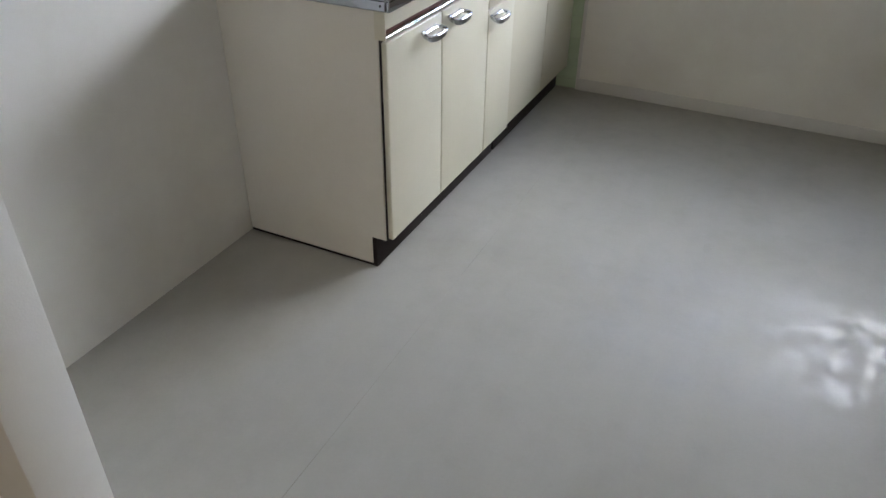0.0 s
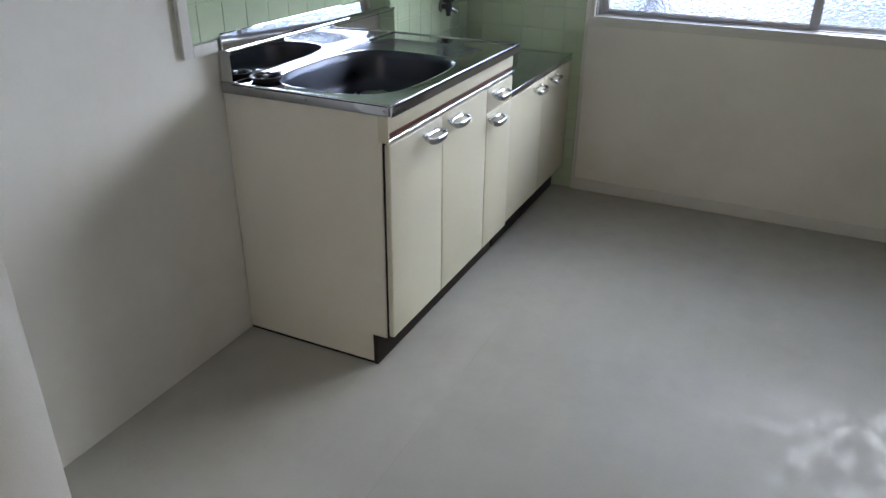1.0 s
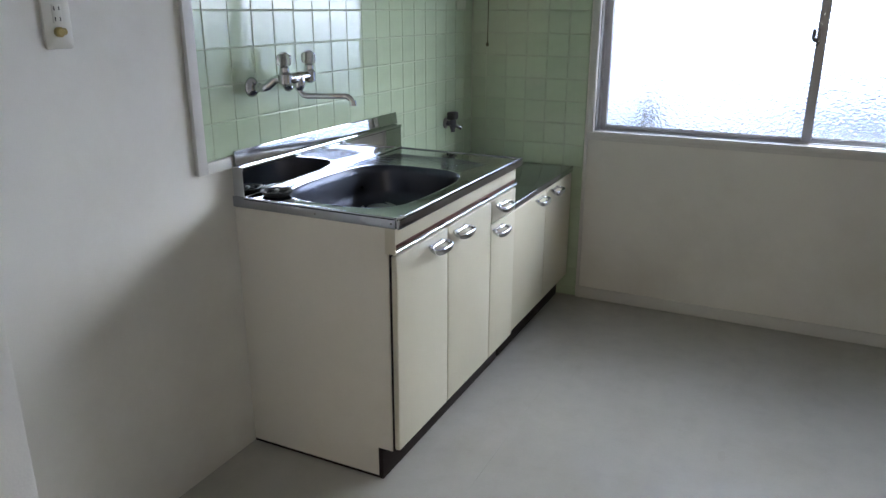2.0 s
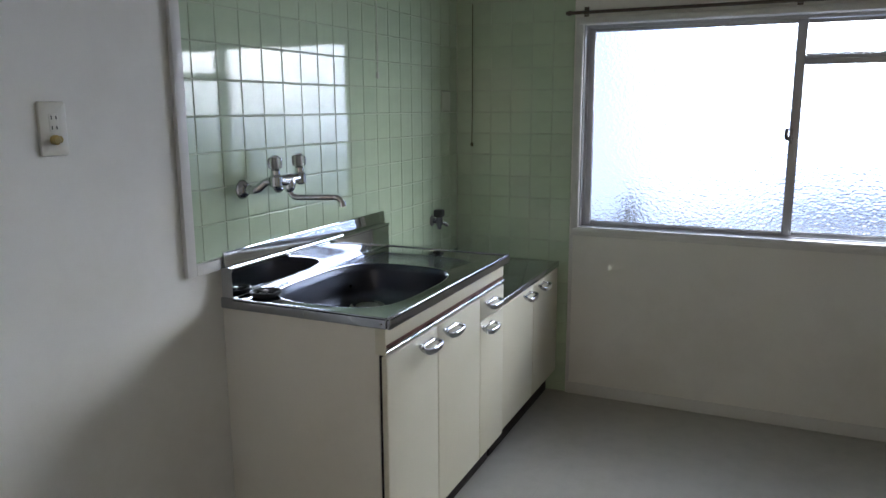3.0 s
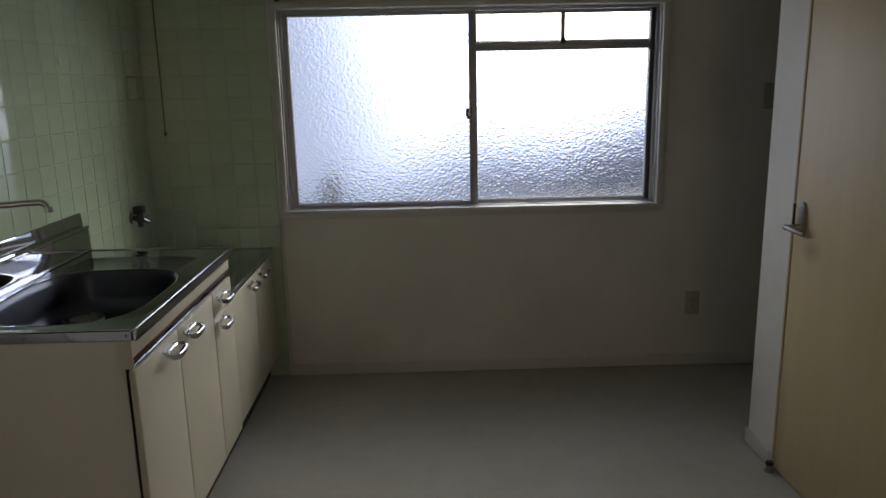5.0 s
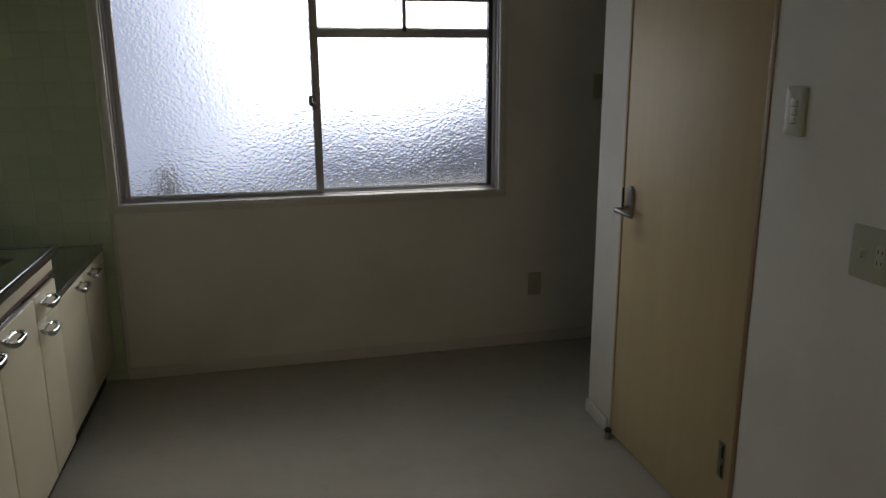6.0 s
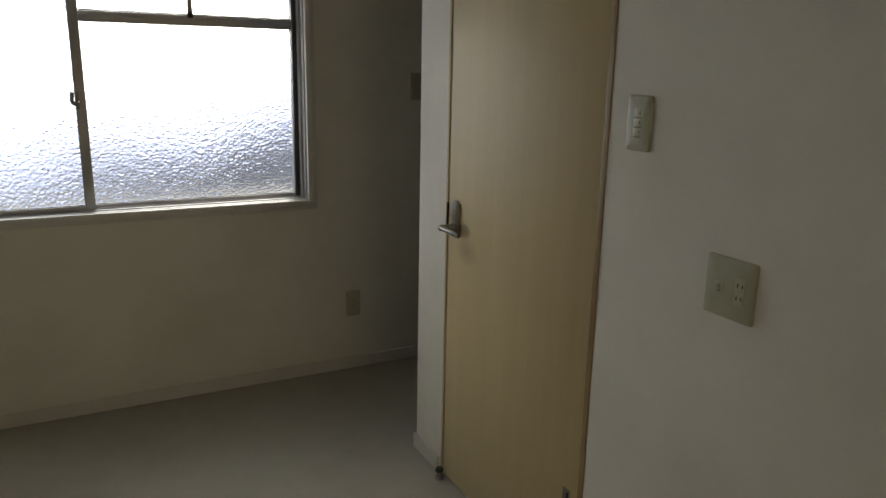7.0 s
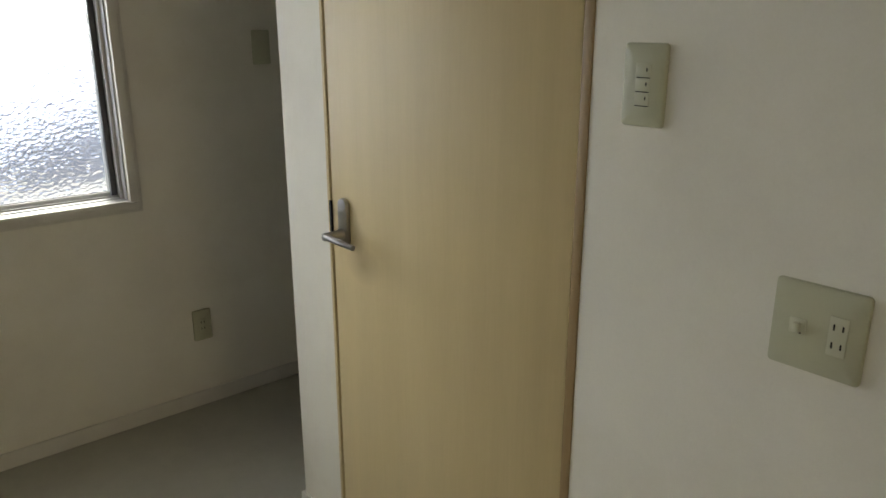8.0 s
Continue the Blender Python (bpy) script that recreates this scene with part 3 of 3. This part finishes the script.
    box(bm, (0.0440, y0 + 0.004, TOP + 0.0022), (0.0530, y1 + 0.006, TOP + 0.005), 0.001)
    part("splash_back", bm, BACKSTEEL, s, "stepped polished steel splash back", smooth=False)
    # screws in the apron
    for p in ((0.545, y0 - 0.001, TOP - 0.014), (0.30, y0 - 0.001, TOP - 0.015)):
        part("screw", lathe(bmesh.new(), p, (0, 1, 0), [(0.0035, 0), (0.0035, 0.003)], 10), DULL, top)
    return s


build_sink()


def build_stove_table():
    s = thing("stove_cabinet", (0.27, -0.42, 0), "low cream stove cabinet with stainless steel top beside the sink", "cabinet")
    gy0, gy1, gx, top = CY1 + 0.006, -0.022, 0.522, 0.654
    part("side_panel", boxes(((0.010, gy0, 0.0), (0.477, gy0 + 0.016, top - 0.026)), ((0.477, gy0, 0.107), (gx, gy0 + 0.016, top - 0.026))), CREAM_SIDE, s)
    part("side_panel", boxes(((0.010, gy1 - 0.016, 0.0), (0.477, gy1, top - 0.026)), ((0.477, gy1 - 0.016, 0.107), (gx, gy1, top - 0.026))), CREAM_SIDE, s)
    part("bottom_board", boxes(((0.012, gy0 + 0.0165, 0.107), (gx - 0.006, gy1 - 0.0165, 0.121))), CREAM_SIDE, s)
    part("kick_board", box(bmesh.new(), (0.4785, gy0 - 0.005, 0.0), (0.4925, gy1 - 0.0005, 0.1065), 0.001), KICK, s, "dark brown kick board")
    xf = gx + 0.001
    mid = -0.400
    d1 = leaf(s, "door", xf, gy0 + 0.003, mid - 0.002, 0.113, top - 0.030)
    d2 = leaf(s, "door", xf, mid + 0.002, gy1 - 0.002, 0.113, top - 0.030)
    pull(d1, xf + 0.018, -0.505, 0.601)
    pull(d2, xf + 0.018, -0.300, 0.601)
    bm = box(bmesh.new(), (0.011, gy0 - 0.002, top - 0.024), (0.544, gy1 + 0.006, top), 0.003, 3)
    box(bm, (0.533, gy0 - 0.002, top - 0.0005), (0.5445, gy1 + 0.006, top + 0.004), 0.002)
    box(bm, (0.011, gy0 - 0.002, top - 0.0005), (0.016, gy1 + 0.006, top + 0.030), 0.001)
    part("worktop", bm, STEEL, s, "stainless steel worktop")


build_stove_table()

# rubber drain cap lying on the worktop
t = thing("drain_cap", (0.105, -1.668, TOP + 0.0005), "round black rubber drain cap lying on the steel worktop", "drain cap")
part("rim", lathe(bmesh.new(), (0.105, -1.668, TOP + 0.0005), (0, 0, 1), [(0.036, 0), (0.041, 0.001), (0.045, 0.007), (0.048, 0.010), (0.048, 0.0125), (0.044, 0.0140), (0.039, 0.0125), (0.035, 0.008), (0.002, 0.008)], 28), RUBBER, t)
for i in range(8):
    a = math.pi / 4 * i
    c, q = math.cos(a), math.sin(a)
    part("flap", tube(bmesh.new(), [(0.105 + 0.008 * c, -1.668 + 0.008 * q, TOP + 0.0105), (0.105 + 0.030 * c, -1.668 + 0.030 * q, TOP + 0.0105)], 0.003, 6), RUBBER, t)
part("centre_knob", lathe(bmesh.new(), (0.105, -1.668, TOP + 0.0085), (0, 0, 1), [(0.008, 0), (0.008, 0.006), (0.005, 0.009)], 14), DULL, t)


# ---- faucet ----
def build_faucet():
    f = thing("wall_faucet", (0.009, -1.545, 1.15), "chrome two-handle wall faucet with a long swivel spout", "faucet")
    for s in (-1, 1):
        y = -1.545 + s * 0.088
        part("flange", lathe(bmesh.new(), (0.0092, y, 1.142), (1, 0, 0), [(0.030, 0), (0.029, 0.005), (0.021, 0.014), (0.012, 0.018)], 22), CHROME, f)
        arm = tube(bmesh.new(), [(0.020, y, 1.142), (0.056, y, 1.142), (0.066, y - s * 0.004, 1.146), (0.078, y - s * 0.019, 1.162), (0.090, y - s * 0.025, 1.168), (0.106, y - s * 0.026, 1.168)], 0.0125, 14)
        lathe(arm, (0.030, y, 1.142), (1, 0, 0), [(0.014, 0), (0.015, 0.003), (0.015, 0.011), (0.014, 0.014)], 6)
        part("crank_arm", arm, CHROME, f)
        yb = -1.545 + s * 0.060
        v = lathe(bmesh.new(), (0.112, yb, 1.148), (0, 0, 1), [(0.012, 0), (0.019, 0.006), (0.020, 0.032), (0.014, 0.040), (0.014, 0.052), (0.010, 0.056)], 18)
        body = part("valve", v, CHROME, f)
        part("stem", lathe(bmesh.new(), (0.112, yb, 1.198), (0, 0, 1), [(0.0085, 0), (0.0085, 0.030), (0.006, 0.036)], 12), DULL, body)
        k = bmesh.new()
        rings = []
        for size, dz in ((0.62, 0.0), (0.92, 0.003), (1.0, 0.010), (1.0, 0.026), (0.9, 0.032), (0.55, 0.035)):
            rings.append([(0.112 + size * q * math.cos(a), yb + size * q * math.sin(a), 1.204 + dz)
                          for q, a in ((0.0215 if n % 2 else 0.0175, 2 * math.pi * n / 16 + 0.3) for n in range(16))])
        loft(k, rings)
        part("knob", k, ACRYLIC, body, "clear faceted acrylic knob")
        part("knob_cap", lathe(bmesh.new(), (0.112, yb, 1.2392), (0, 0, 1), [(0.012, 0), (0.012, 0.003), (0.006, 0.006)], 14), CHROME, body)
    b = tube(bmesh.new(), [(0.112, -1.600, 1.168), (0.112, -1.575, 1.168), (0.114, -1.545, 1.166), (0.112, -1.515, 1.168), (0.112, -1.490, 1.168)], 0.016, 16, [0.014, 0.016, 0.020, 0.016, 0.014])
    lathe(b, (0.116, -1.545, 1.172), (0, 0, -1), [(0.017, 0), (0.020, 0.012), (0.020, 0.026), (0.016, 0.034), (0.011, 0.042)], 18)
    part("mixing_body", b, CHROME, f)
    line = smooth_line([(0.116, -1.545, 1.140), (0.119, -1.543, 1.124), (0.132, -1.538, 1.114), (0.160, -1.525, 1.113), (0.232, -1.491, 1.113),
                        (0.248, -1.484, 1.111), (0.257, -1.479, 1.102), (0.261, -1.477, 1.090)], 5)
    sp = tube(bmesh.new(), line, 0.0085, 14)
    tube(sp, [(0.2600, -1.4775, 1.100), (0.2614, -1.477, 1.084)], 0.0115, 14)
    part("spout", sp, CHROME, f, "long curved chrome spout")


build_faucet()

# gas tap in the corner
g = thing("gas_tap", (0.009, -0.305, 0.868), "small wall gas tap with a black knob", "gas tap")
part("flange", lathe(bmesh.new(), (0.0092, -0.305, 0.862), (1, 0, 0), [(0.026, 0), (0.025, 0.004), (0.014, 0.009)], 18), DULL, g)
k = tube(bmesh.new(), [(0.016, -0.305, 0.862), (0.050, -0.305, 0.862)], 0.012, 12)
lathe(k, (0.046, -0.305, 0.880), (0, 0, -1), [(0.014, 0), (0.016, 0.010), (0.016, 0.030), (0.010, 0.044), (0.010, 0.056)], 14)
part("body", k, DARK_GREY, g)
part("nozzle", tube(bmesh.new(), [(0.046, -0.305, 0.860), (0.058, -0.286, 0.850), (0.070, -0.268, 0.838)], 0.009, 12), CHROME, g)
k = box(bmesh.new(), (0.026, -0.330, 0.8805), (0.066, -0.284, 0.916), 0.007, 3)
part("knob", k, RUBBER, g, "black plastic knob")


# ---- plates on the walls ----
def frame_axes(origin, right, out):
    """Turns plate coordinates (right, out, up) into the room's."""
    o, r, n = Vector(origin), Vector(right), Vector(out)
    return lambda u, d, v: o + r * u + n * d + Vector((0, 0, v))


def plate_body(to, w, h, thick=0.007, r=0.006):
    bm = bmesh.new()
    rings = []
    for inset, d in ((0.0, 0.0003), (0.0, thick * 0.45), (0.0015, thick * 0.8), (0.005, thick), (0.02, thick + 0.0006)):
        rings.append([to(u, d, v) for u, v in rounded(0, 0, w / 2 - inset, h / 2 - inset, max(0.002, r - inset * 0.5), 4)])
    loft(bm, rings)
    return bm


def plate_box(to, u0, u1, d0, d1, v0, v1, bevel=0.0):
    a, b = to(u0, d0, v0), to(u1, d1, v1)
    return box(bmesh.new(), [min(p, q) for p, q in zip(a, b)], [max(p, q) for p, q in zip(a, b)], bevel)


def twin_outlet(parent, to, u, v, insert=INSERT):
    o = part("outlet", plate_box(to, u - 0.0115, u + 0.0115, 0.0060, 0.0088, v - 0.026, v + 0.026, 0.001), insert, parent, "pale two-socket insert")
    for dv in (-0.012, 0.012):
        for du, hgt in ((-0.0055, 0.0042), (0.0055, 0.0036)):
            part("slot", plate_box(to, u + du - 0.0011, u + du + 0.0011, 0.0086, 0.0091, v + dv - hgt, v + dv + hgt), DARK, o)


# switch with three rockers by the door
to = frame_axes((EAST, -1.907, 1.303), (0, -1, 0), (-1, 0, 0))
p = thing("light_switch", to(0, 0, 0), "aged ivory plastic switch plate with three rockers", "light switch")
part("cover_plate", plate_body(to, 0.072, 0.118), PLATE, p)
part("insert", plate_box(to, -0.0128, 0.0128, 0.0060, 0.0082, -0.0315, 0.0315, 0.001), INSERT, p, "pale switch insert")
for v in (0.020, 0.0, -0.020):
    k = part("rocker", plate_box(to, -0.012, 0.012, 0.0060, 0.0090, v - 0.0088, v + 0.0088, 0.0012), INSERT, p)
    part("groove", plate_box(to, -0.010, 0.012, 0.0088, 0.0093, v - 0.0098, v - 0.0084), DARK, k)
    part("indicator", plate_box(to, 0.0055, 0.0075, 0.0088, 0.0094, v - 0.0005, v + 0.0045), DARK, k)

# double plate with an aerial jack and two sockets
to = frame_axes((EAST, -2.192, 1.014), (0, -1, 0), (-1, 0, 0))
p = thing("wall_outlet", to(0, 0, 0), "aged ivory double plate with sockets and an aerial jack", "wall outlet", "wall outlets")
part("cover_plate", plate_body(to, 0.117, 0.119), PLATE, p)
twin_outlet(p, to, 0.0265, 0.0)
k = part("jack", plate_box(to, -0.034, -0.012, 0.0060, 0.0088, -0.010, 0.011, 0.0012), INSERT, p, "pale aerial jack")
part("jack_lever", plate_box(to, -0.027, -0.018, 0.0088, 0.016, -0.007, 0.006, 0.0015), INSERT, k)
# dark sliver drawn in for the lever's shade on the jack
part("jack_shadow_gap", plate_box(to, -0.0275, -0.0175, 0.0088, 0.0094, -0.0092, -0.0073), DARK, k)

# outlets under and beside the window
to = frame_axes((2.588, -0.0105, 0.322), (1, 0, 0), (0, -1, 0))
p = thing("wall_outlet", to(0, 0, 0), "aged ivory socket plate low on the wall", "wall outlet", "wall outlets")
part("cover_plate", plate_body(to, 0.070, 0.120), PLATE, p)
twin_outlet(p, to, 0.0, 0.0, PLATE)
to = frame_axes((2.905, -0.0105, 1.318), (1, 0, 0), (0, -1, 0))
p = thing("wall_outlet", to(0, 0, 0), "aged ivory blank plate high on the wall", "wall outlet", "wall outlets")
part("cover_plate", plate_body(to, 0.070, 0.120), PLATE, p)

# outlet on the wall beside the sink
to = frame_axes((0.0, -2.247, 1.338), (0, 1, 0), (1, 0, 0))
p = thing("wall_outlet", to(0, 0, 0), "grey white socket plate with a yellow earth terminal", "wall outlet", "wall outlets")
part("cover_plate", plate_body(to, 0.070, 0.120, 0.009), PALE_PLATE, p)
o = part("outlet", plate_box(to, -0.012, 0.012, 0.0080, 0.0105, -0.006, 0.034, 0.001), PALE_PLATE, p)
for dv in (0.003, 0.025):
    for du in (-0.006, 0.006):
        part("slot", plate_box(to, du - 0.0012, du + 0.0012, 0.0102, 0.0109, dv - 0.004, dv + 0.004), DARK, o)
k = lathe(bmesh.new(), to(-0.003, 0.008, -0.024), (1, 0, 0), [(0.011, 0), (0.011, 0.010), (0.008, 0.013)], 14)
lathe(k, to(0.008, 0.008, -0.023), (1, 0, 0), [(0.008, 0), (0.008, 0.008), (0.005, 0.011)], 12)
part("earth_terminal", k, BRASS, p, "yellow earth terminal")

# small cover plate in the tiled corner
to = frame_axes((0.0095, -0.152, 1.409), (0, 1, 0), (1, 0, 0))
p = thing("cover_plate", to(0, 0, 0), "pale square cover plate on the green tiles", "cover plate")
part("plate", plate_body(to, 0.098, 0.094, 0.005, 0.003), GREENISH, p)
# thin dark bar imitates the shadow line along the plate's top edge
part("shadow_rim", plate_box(to, -0.049, 0.049, 0.0002, 0.003, 0.0475, 0.0495), DARK, p)

# pull cords
c = thing("pull_cord", (0.092, -0.020, 1.20), "thin grimy pull cord with a small knob on the tiles", "pull cord", "pull cords")
k = tube(bmesh.new(), smooth_line([(0.095, -0.020, 1.86), (0.093, -0.019, 1.66), (0.094, -0.020, 1.44), (0.092, -0.020, 1.21)], 4), 0.0022, 8)
part("cord", k, CORD, c)
part("knob", lathe(bmesh.new(), (0.092, -0.020, 1.194), (0, 0, 1), [(0.003, 0), (0.007, 0.004), (0.007, 0.014), (0.003, 0.020)], 12), CORD, c)
c = thing("pull_cord", (0.06, -0.885, 1.50), "thin white pull cord with a small white weight", "pull cord", "pull cords")
k = tube(bmesh.new(), [(0.060, -0.885, 2.3195), (0.060, -0.885, 1.505)], 0.0016, 8)
part("cord", k, CORD_W, c)
part("weight", lathe(bmesh.new(), (0.060, -0.885, 1.490), (0, 0, 1), [(0.003, 0), (0.006, 0.003), (0.006, 0.018), (0.002, 0.026)], 12), CORD_W, c)

# round vent high on the tiled end wall
v = thing("round_vent", (0.285, -0.010, 1.955), "dark round vent high on the green tiles", "vent")
part("ring", lathe(bmesh.new(), (0.285, -0.0102, 1.955), (0, -1, 0), [(0.080, 0), (0.080, 0.014), (0.070, 0.022), (0.064, 0.020), (0.062, 0.006), (0.002, 0.006)], 28), RAIL, v)
for i in range(6):
    z = 1.912 + i * 0.0172
    half = math.sqrt(max(0.0001, 0.060 ** 2 - (z - 1.955) ** 2))
    part("slat", box(bmesh.new(), (0.285 - half, -0.027, z - 0.004), (0.285 + half, -0.018, z + 0.004), 0.0015), RAIL, v)


# ---- door ----
def build_door():
    d = thing("door_1", (EAST, -1.44, 0), "closed flat maple laminate door with a lever handle", "door", kind="structure")
    x = EAST
    # frame, flush with the wall
    part("door_frame", box(bmesh.new(), (x - 0.002, DY0 + 0.0003, 0), (x + 0.105, DY0 + 0.0200, DZ1 - 0.021), 0.0015), MAPLE_EDGE, d, "brown wooden frame")
    part("door_frame", box(bmesh.new(), (x - 0.002, DY1 - 0.0122, 0), (x + 0.105, DY1 - 0.0003, DZ1 - 0.021), 0.0015), MAPLE, d)
    part("door_frame", box(bmesh.new(), (x - 0.002, DY0 + 0.0003, DZ1 - 0.0205), (x + 0.105, DY1 - 0.0003, DZ1 - 0.0003), 0.0015), MAPLE_EDGE, d, "brown wooden frame")
    part("door_stop", boxes(((x + 0.046, DY1 - 0.026, 0), (x + 0.06, DY1 - 0.0124, DZ1 - 0.021))), MAPLE_EDGE, d)
    y0, y1 = DY0 + 0.0225, DY1 - 0.0160
    leaf_ob = part("door_leaf", box(bmesh.new(), (x + 0.001, y0, 0.008), (x + 0.036, y1, DZ1 - 0.024), 0.002), MAPLE, d, "pale maple laminate leaf")
    # lever on a rounded plate
    yc = y1 - 0.056
    bm = bmesh.new()
    rings = []
    for inset, dx in ((0, 0.0), (0, 0.007), (0.002, 0.010), (0.006, 0.011)):
        rings.append([(x + 0.001 - dx, u, v) for u, v in rounded(yc, 0.941, 0.019 - inset, 0.058 - inset, 0.017 - inset, 6)])
    loft(bm, rings)
    h = part("handle_plate", bm, DULL, leaf_ob, "dull grey metal plate")
    bm = lathe(bmesh.new(), (x - 0.010, yc, 0.914), (-1, 0, 0), [(0.014, 0), (0.013, 0.006), (0.010, 0.014), (0.010, 0.048), (0.008, 0.052)], 16)
    line = smooth_line([(x - 0.054, yc + 0.006, 0.915), (x - 0.056, yc - 0.02, 0.914), (x - 0.055, yc - 0.07, 0.912), (x - 0.050, yc - 0.105, 0.909)], 5)
    tube(bm, line, 0.008, 12, [0.0085 - 0.002 * i / len(line) for i in range(len(line))])
    part("lever", bm, DULL, leaf_ob, "dull grey metal lever")
    part("strike", box(bmesh.new(), (x - 0.0028, DY1 - 0.0150, 0.905), (x + 0.03, DY1 - 0.0070, 0.984), 0.0005), DARK, d, "dark strike recess")
    # hinge plate low on the leaf, near the frame
    k = box(bmesh.new(), (x - 0.003, -1.758, 0.221), (x + 0.0008, -1.730, 0.335), 0.001)
    tube(k, [(x - 0.005, -1.744, 0.236), (x - 0.005, -1.744, 0.320)], 0.0055, 10)
    part("hinge", k, DULL, leaf_ob, "dark metal hinge plate")
    part("hinge_slot", box(bmesh.new(), (x - 0.0042, -1.756, 0.288), (x - 0.0032, -1.749, 0.328)), DARK, leaf_ob)
    part("hinge_slot", box(bmesh.new(), (x - 0.0042, -1.756, 0.228), (x - 0.0032, -1.749, 0.268)), DARK, leaf_ob)


build_door()
s = thing("door_stopper", (EAST - 0.02, -1.062, 0), "small dark metal door stopper on the floor", "door stopper")
part("base", lathe(bmesh.new(), (EAST - 0.022, -1.062, 0.0), (0, 0, 1), [(0.019, 0), (0.019, 0.004), (0.013, 0.007), (0.011, 0.026)], 16), DULL, s)
part("buffer", lathe(bmesh.new(), (EAST - 0.022, -1.062, 0.0262), (0, 0, 1), [(0.014, 0), (0.015, 0.006), (0.012, 0.012)], 16), RUBBER, s)


# ---- tiling ----
def trim_piece(name, a, b):
    solo(name, box(bmesh.new(), a, b, 0.003), WHITE, "white painted edging of the tiled field", "trim", "structure")


trim_piece("trim", (0.0005, -1.884, 0.920), (0.015, -1.848, CEIL - 0.001))
trim_piece("trim", (0.0005, -1.8475, 0.920), (0.015, -1.752, 0.952))

ROWS = [1.359 + PITCH * k for k in range(-14, 11)]         # joints, from below the floor to the ceiling
JOINT, DEEP = 0.0024, 0.0055
tile_meshes = {}


def tile_mesh(w, h):
    """One glazed tile, softly pillowed at its edges, lying in x and y."""
    key = (round(w, 4), round(h, 4))
    if key not in tile_meshes:
        bm = bmesh.new()
        rings = []
        for inset, z in ((0.0, 0.0), (0.0, DEEP * 0.6), (0.0008, DEEP * 0.88), (0.0026, DEEP)):
            a, b = w / 2 - inset, h / 2 - inset
            rings.append([(-a, -b, z), (a, -b, z), (a, b, z), (-a, b, z)])
        loft(bm, rings)
        mesh = finish(bm, "tile", TILE, Vector((0, 0, 0)))
        for face in mesh.polygons:
            face.use_smooth = False
        tile_meshes[key] = mesh
    return tile_meshes[key]


def lay(parent, turn, spans, rows, rest_from):
    """Tiles over a wall: each its own piece up to a height, joined above it."""
    rng = random.Random(7)
    rest = bmesh.new()
    for v0, v1 in rows:
        for u0, u1 in spans:
            w, h = u1 - u0 - JOINT, v1 - v0 - JOINT
            if w < 0.01 or h < 0.01:
                continue
            lean = Euler((rng.gauss(0, 0.0012), rng.gauss(0, 0.0012), 0)).to_matrix().to_4x4()
            m = turn((u0 + u1) / 2, (v0 + v1) / 2, rng.uniform(0, 0.0003)) @ lean
            if v0 < rest_from:
                ob = new("tile", tile_mesh(w, h))
                ob.parent, ob.matrix_basis = parent, m
            else:
                copy = bmesh.new()
                copy.from_mesh(tile_mesh(w, h))
                bmesh.ops.transform(copy, matrix=m, verts=copy.verts)
                tmp = bpy.data.meshes.new("tmp")
                copy.to_mesh(tmp)
                copy.free()
                rest.from_mesh(tmp)
                bpy.data.meshes.remove(tmp)
    ob = part("upper_tiles", rest, TILE, parent)
    tagged(ob, kind="stuff")


WEST_TURN = Matrix(((0, 0, 1, 0), (1, 0, 0, 0), (0, 1, 0, 0), (0, 0, 0, 1)))
NORTH_TURN = Matrix(((1, 0, 0, 0), (0, 0, -1, 0), (0, 1, 0, 0), (0, 0, 0, 1)))
cols = [-PITCH * 0.995 * k for k in range(0, 19)]
west_spans = [(b, a) for a, b in zip(cols, cols[1:])] + [(-1.848, cols[-1])]
west_spans = [(a, b - (0.0105 if b == 0 else 0)) for a, b in west_spans]
rows = [(a, min(b, CEIL - 0.002)) for a, b in zip(ROWS, ROWS[1:]) if a < CEIL - 0.02]
part("grout", boxes(((0.0003, -1.848, 0.953), (0.0072, -0.0080, CEIL - 0.001)), ((0.0003, CY1 + 0.03, 0.0), (0.0072, -0.0080, 0.9525))), GROUT, wall_west)
part("grout", boxes(((0.0075, -0.0072, 0.0), (0.5865, -0.0003, CEIL - 0.001))), GROUT, wall_north)
lay(wall_west, lambda u, v, d: Matrix.Translation((0.0035 + d, u, v)) @ WEST_TURN, west_spans, [r for r in rows if r[0] > 0.94], 1.95)
low = [s for s in west_spans if s[0] > CY1]
lay(wall_west, lambda u, v, d: Matrix.Translation((0.0035 + d, u, v)) @ WEST_TURN, low, [r for r in rows if 0.62 < r[0] < 0.94], 3.0)
xs = [0.5865, 0.490] + [0.490 - PITCH * k for k in range(1, 5)] + [0.010]
north_spans = [(b, a) for a, b in zip(xs, xs[1:])]
lay(wall_north, lambda u, v, d: Matrix.Translation((u, -0.0035 - d, v)) @ NORTH_TURN, north_spans, [(max(a, 0.001), b) for a, b in rows if b > 0.01], 1.95)
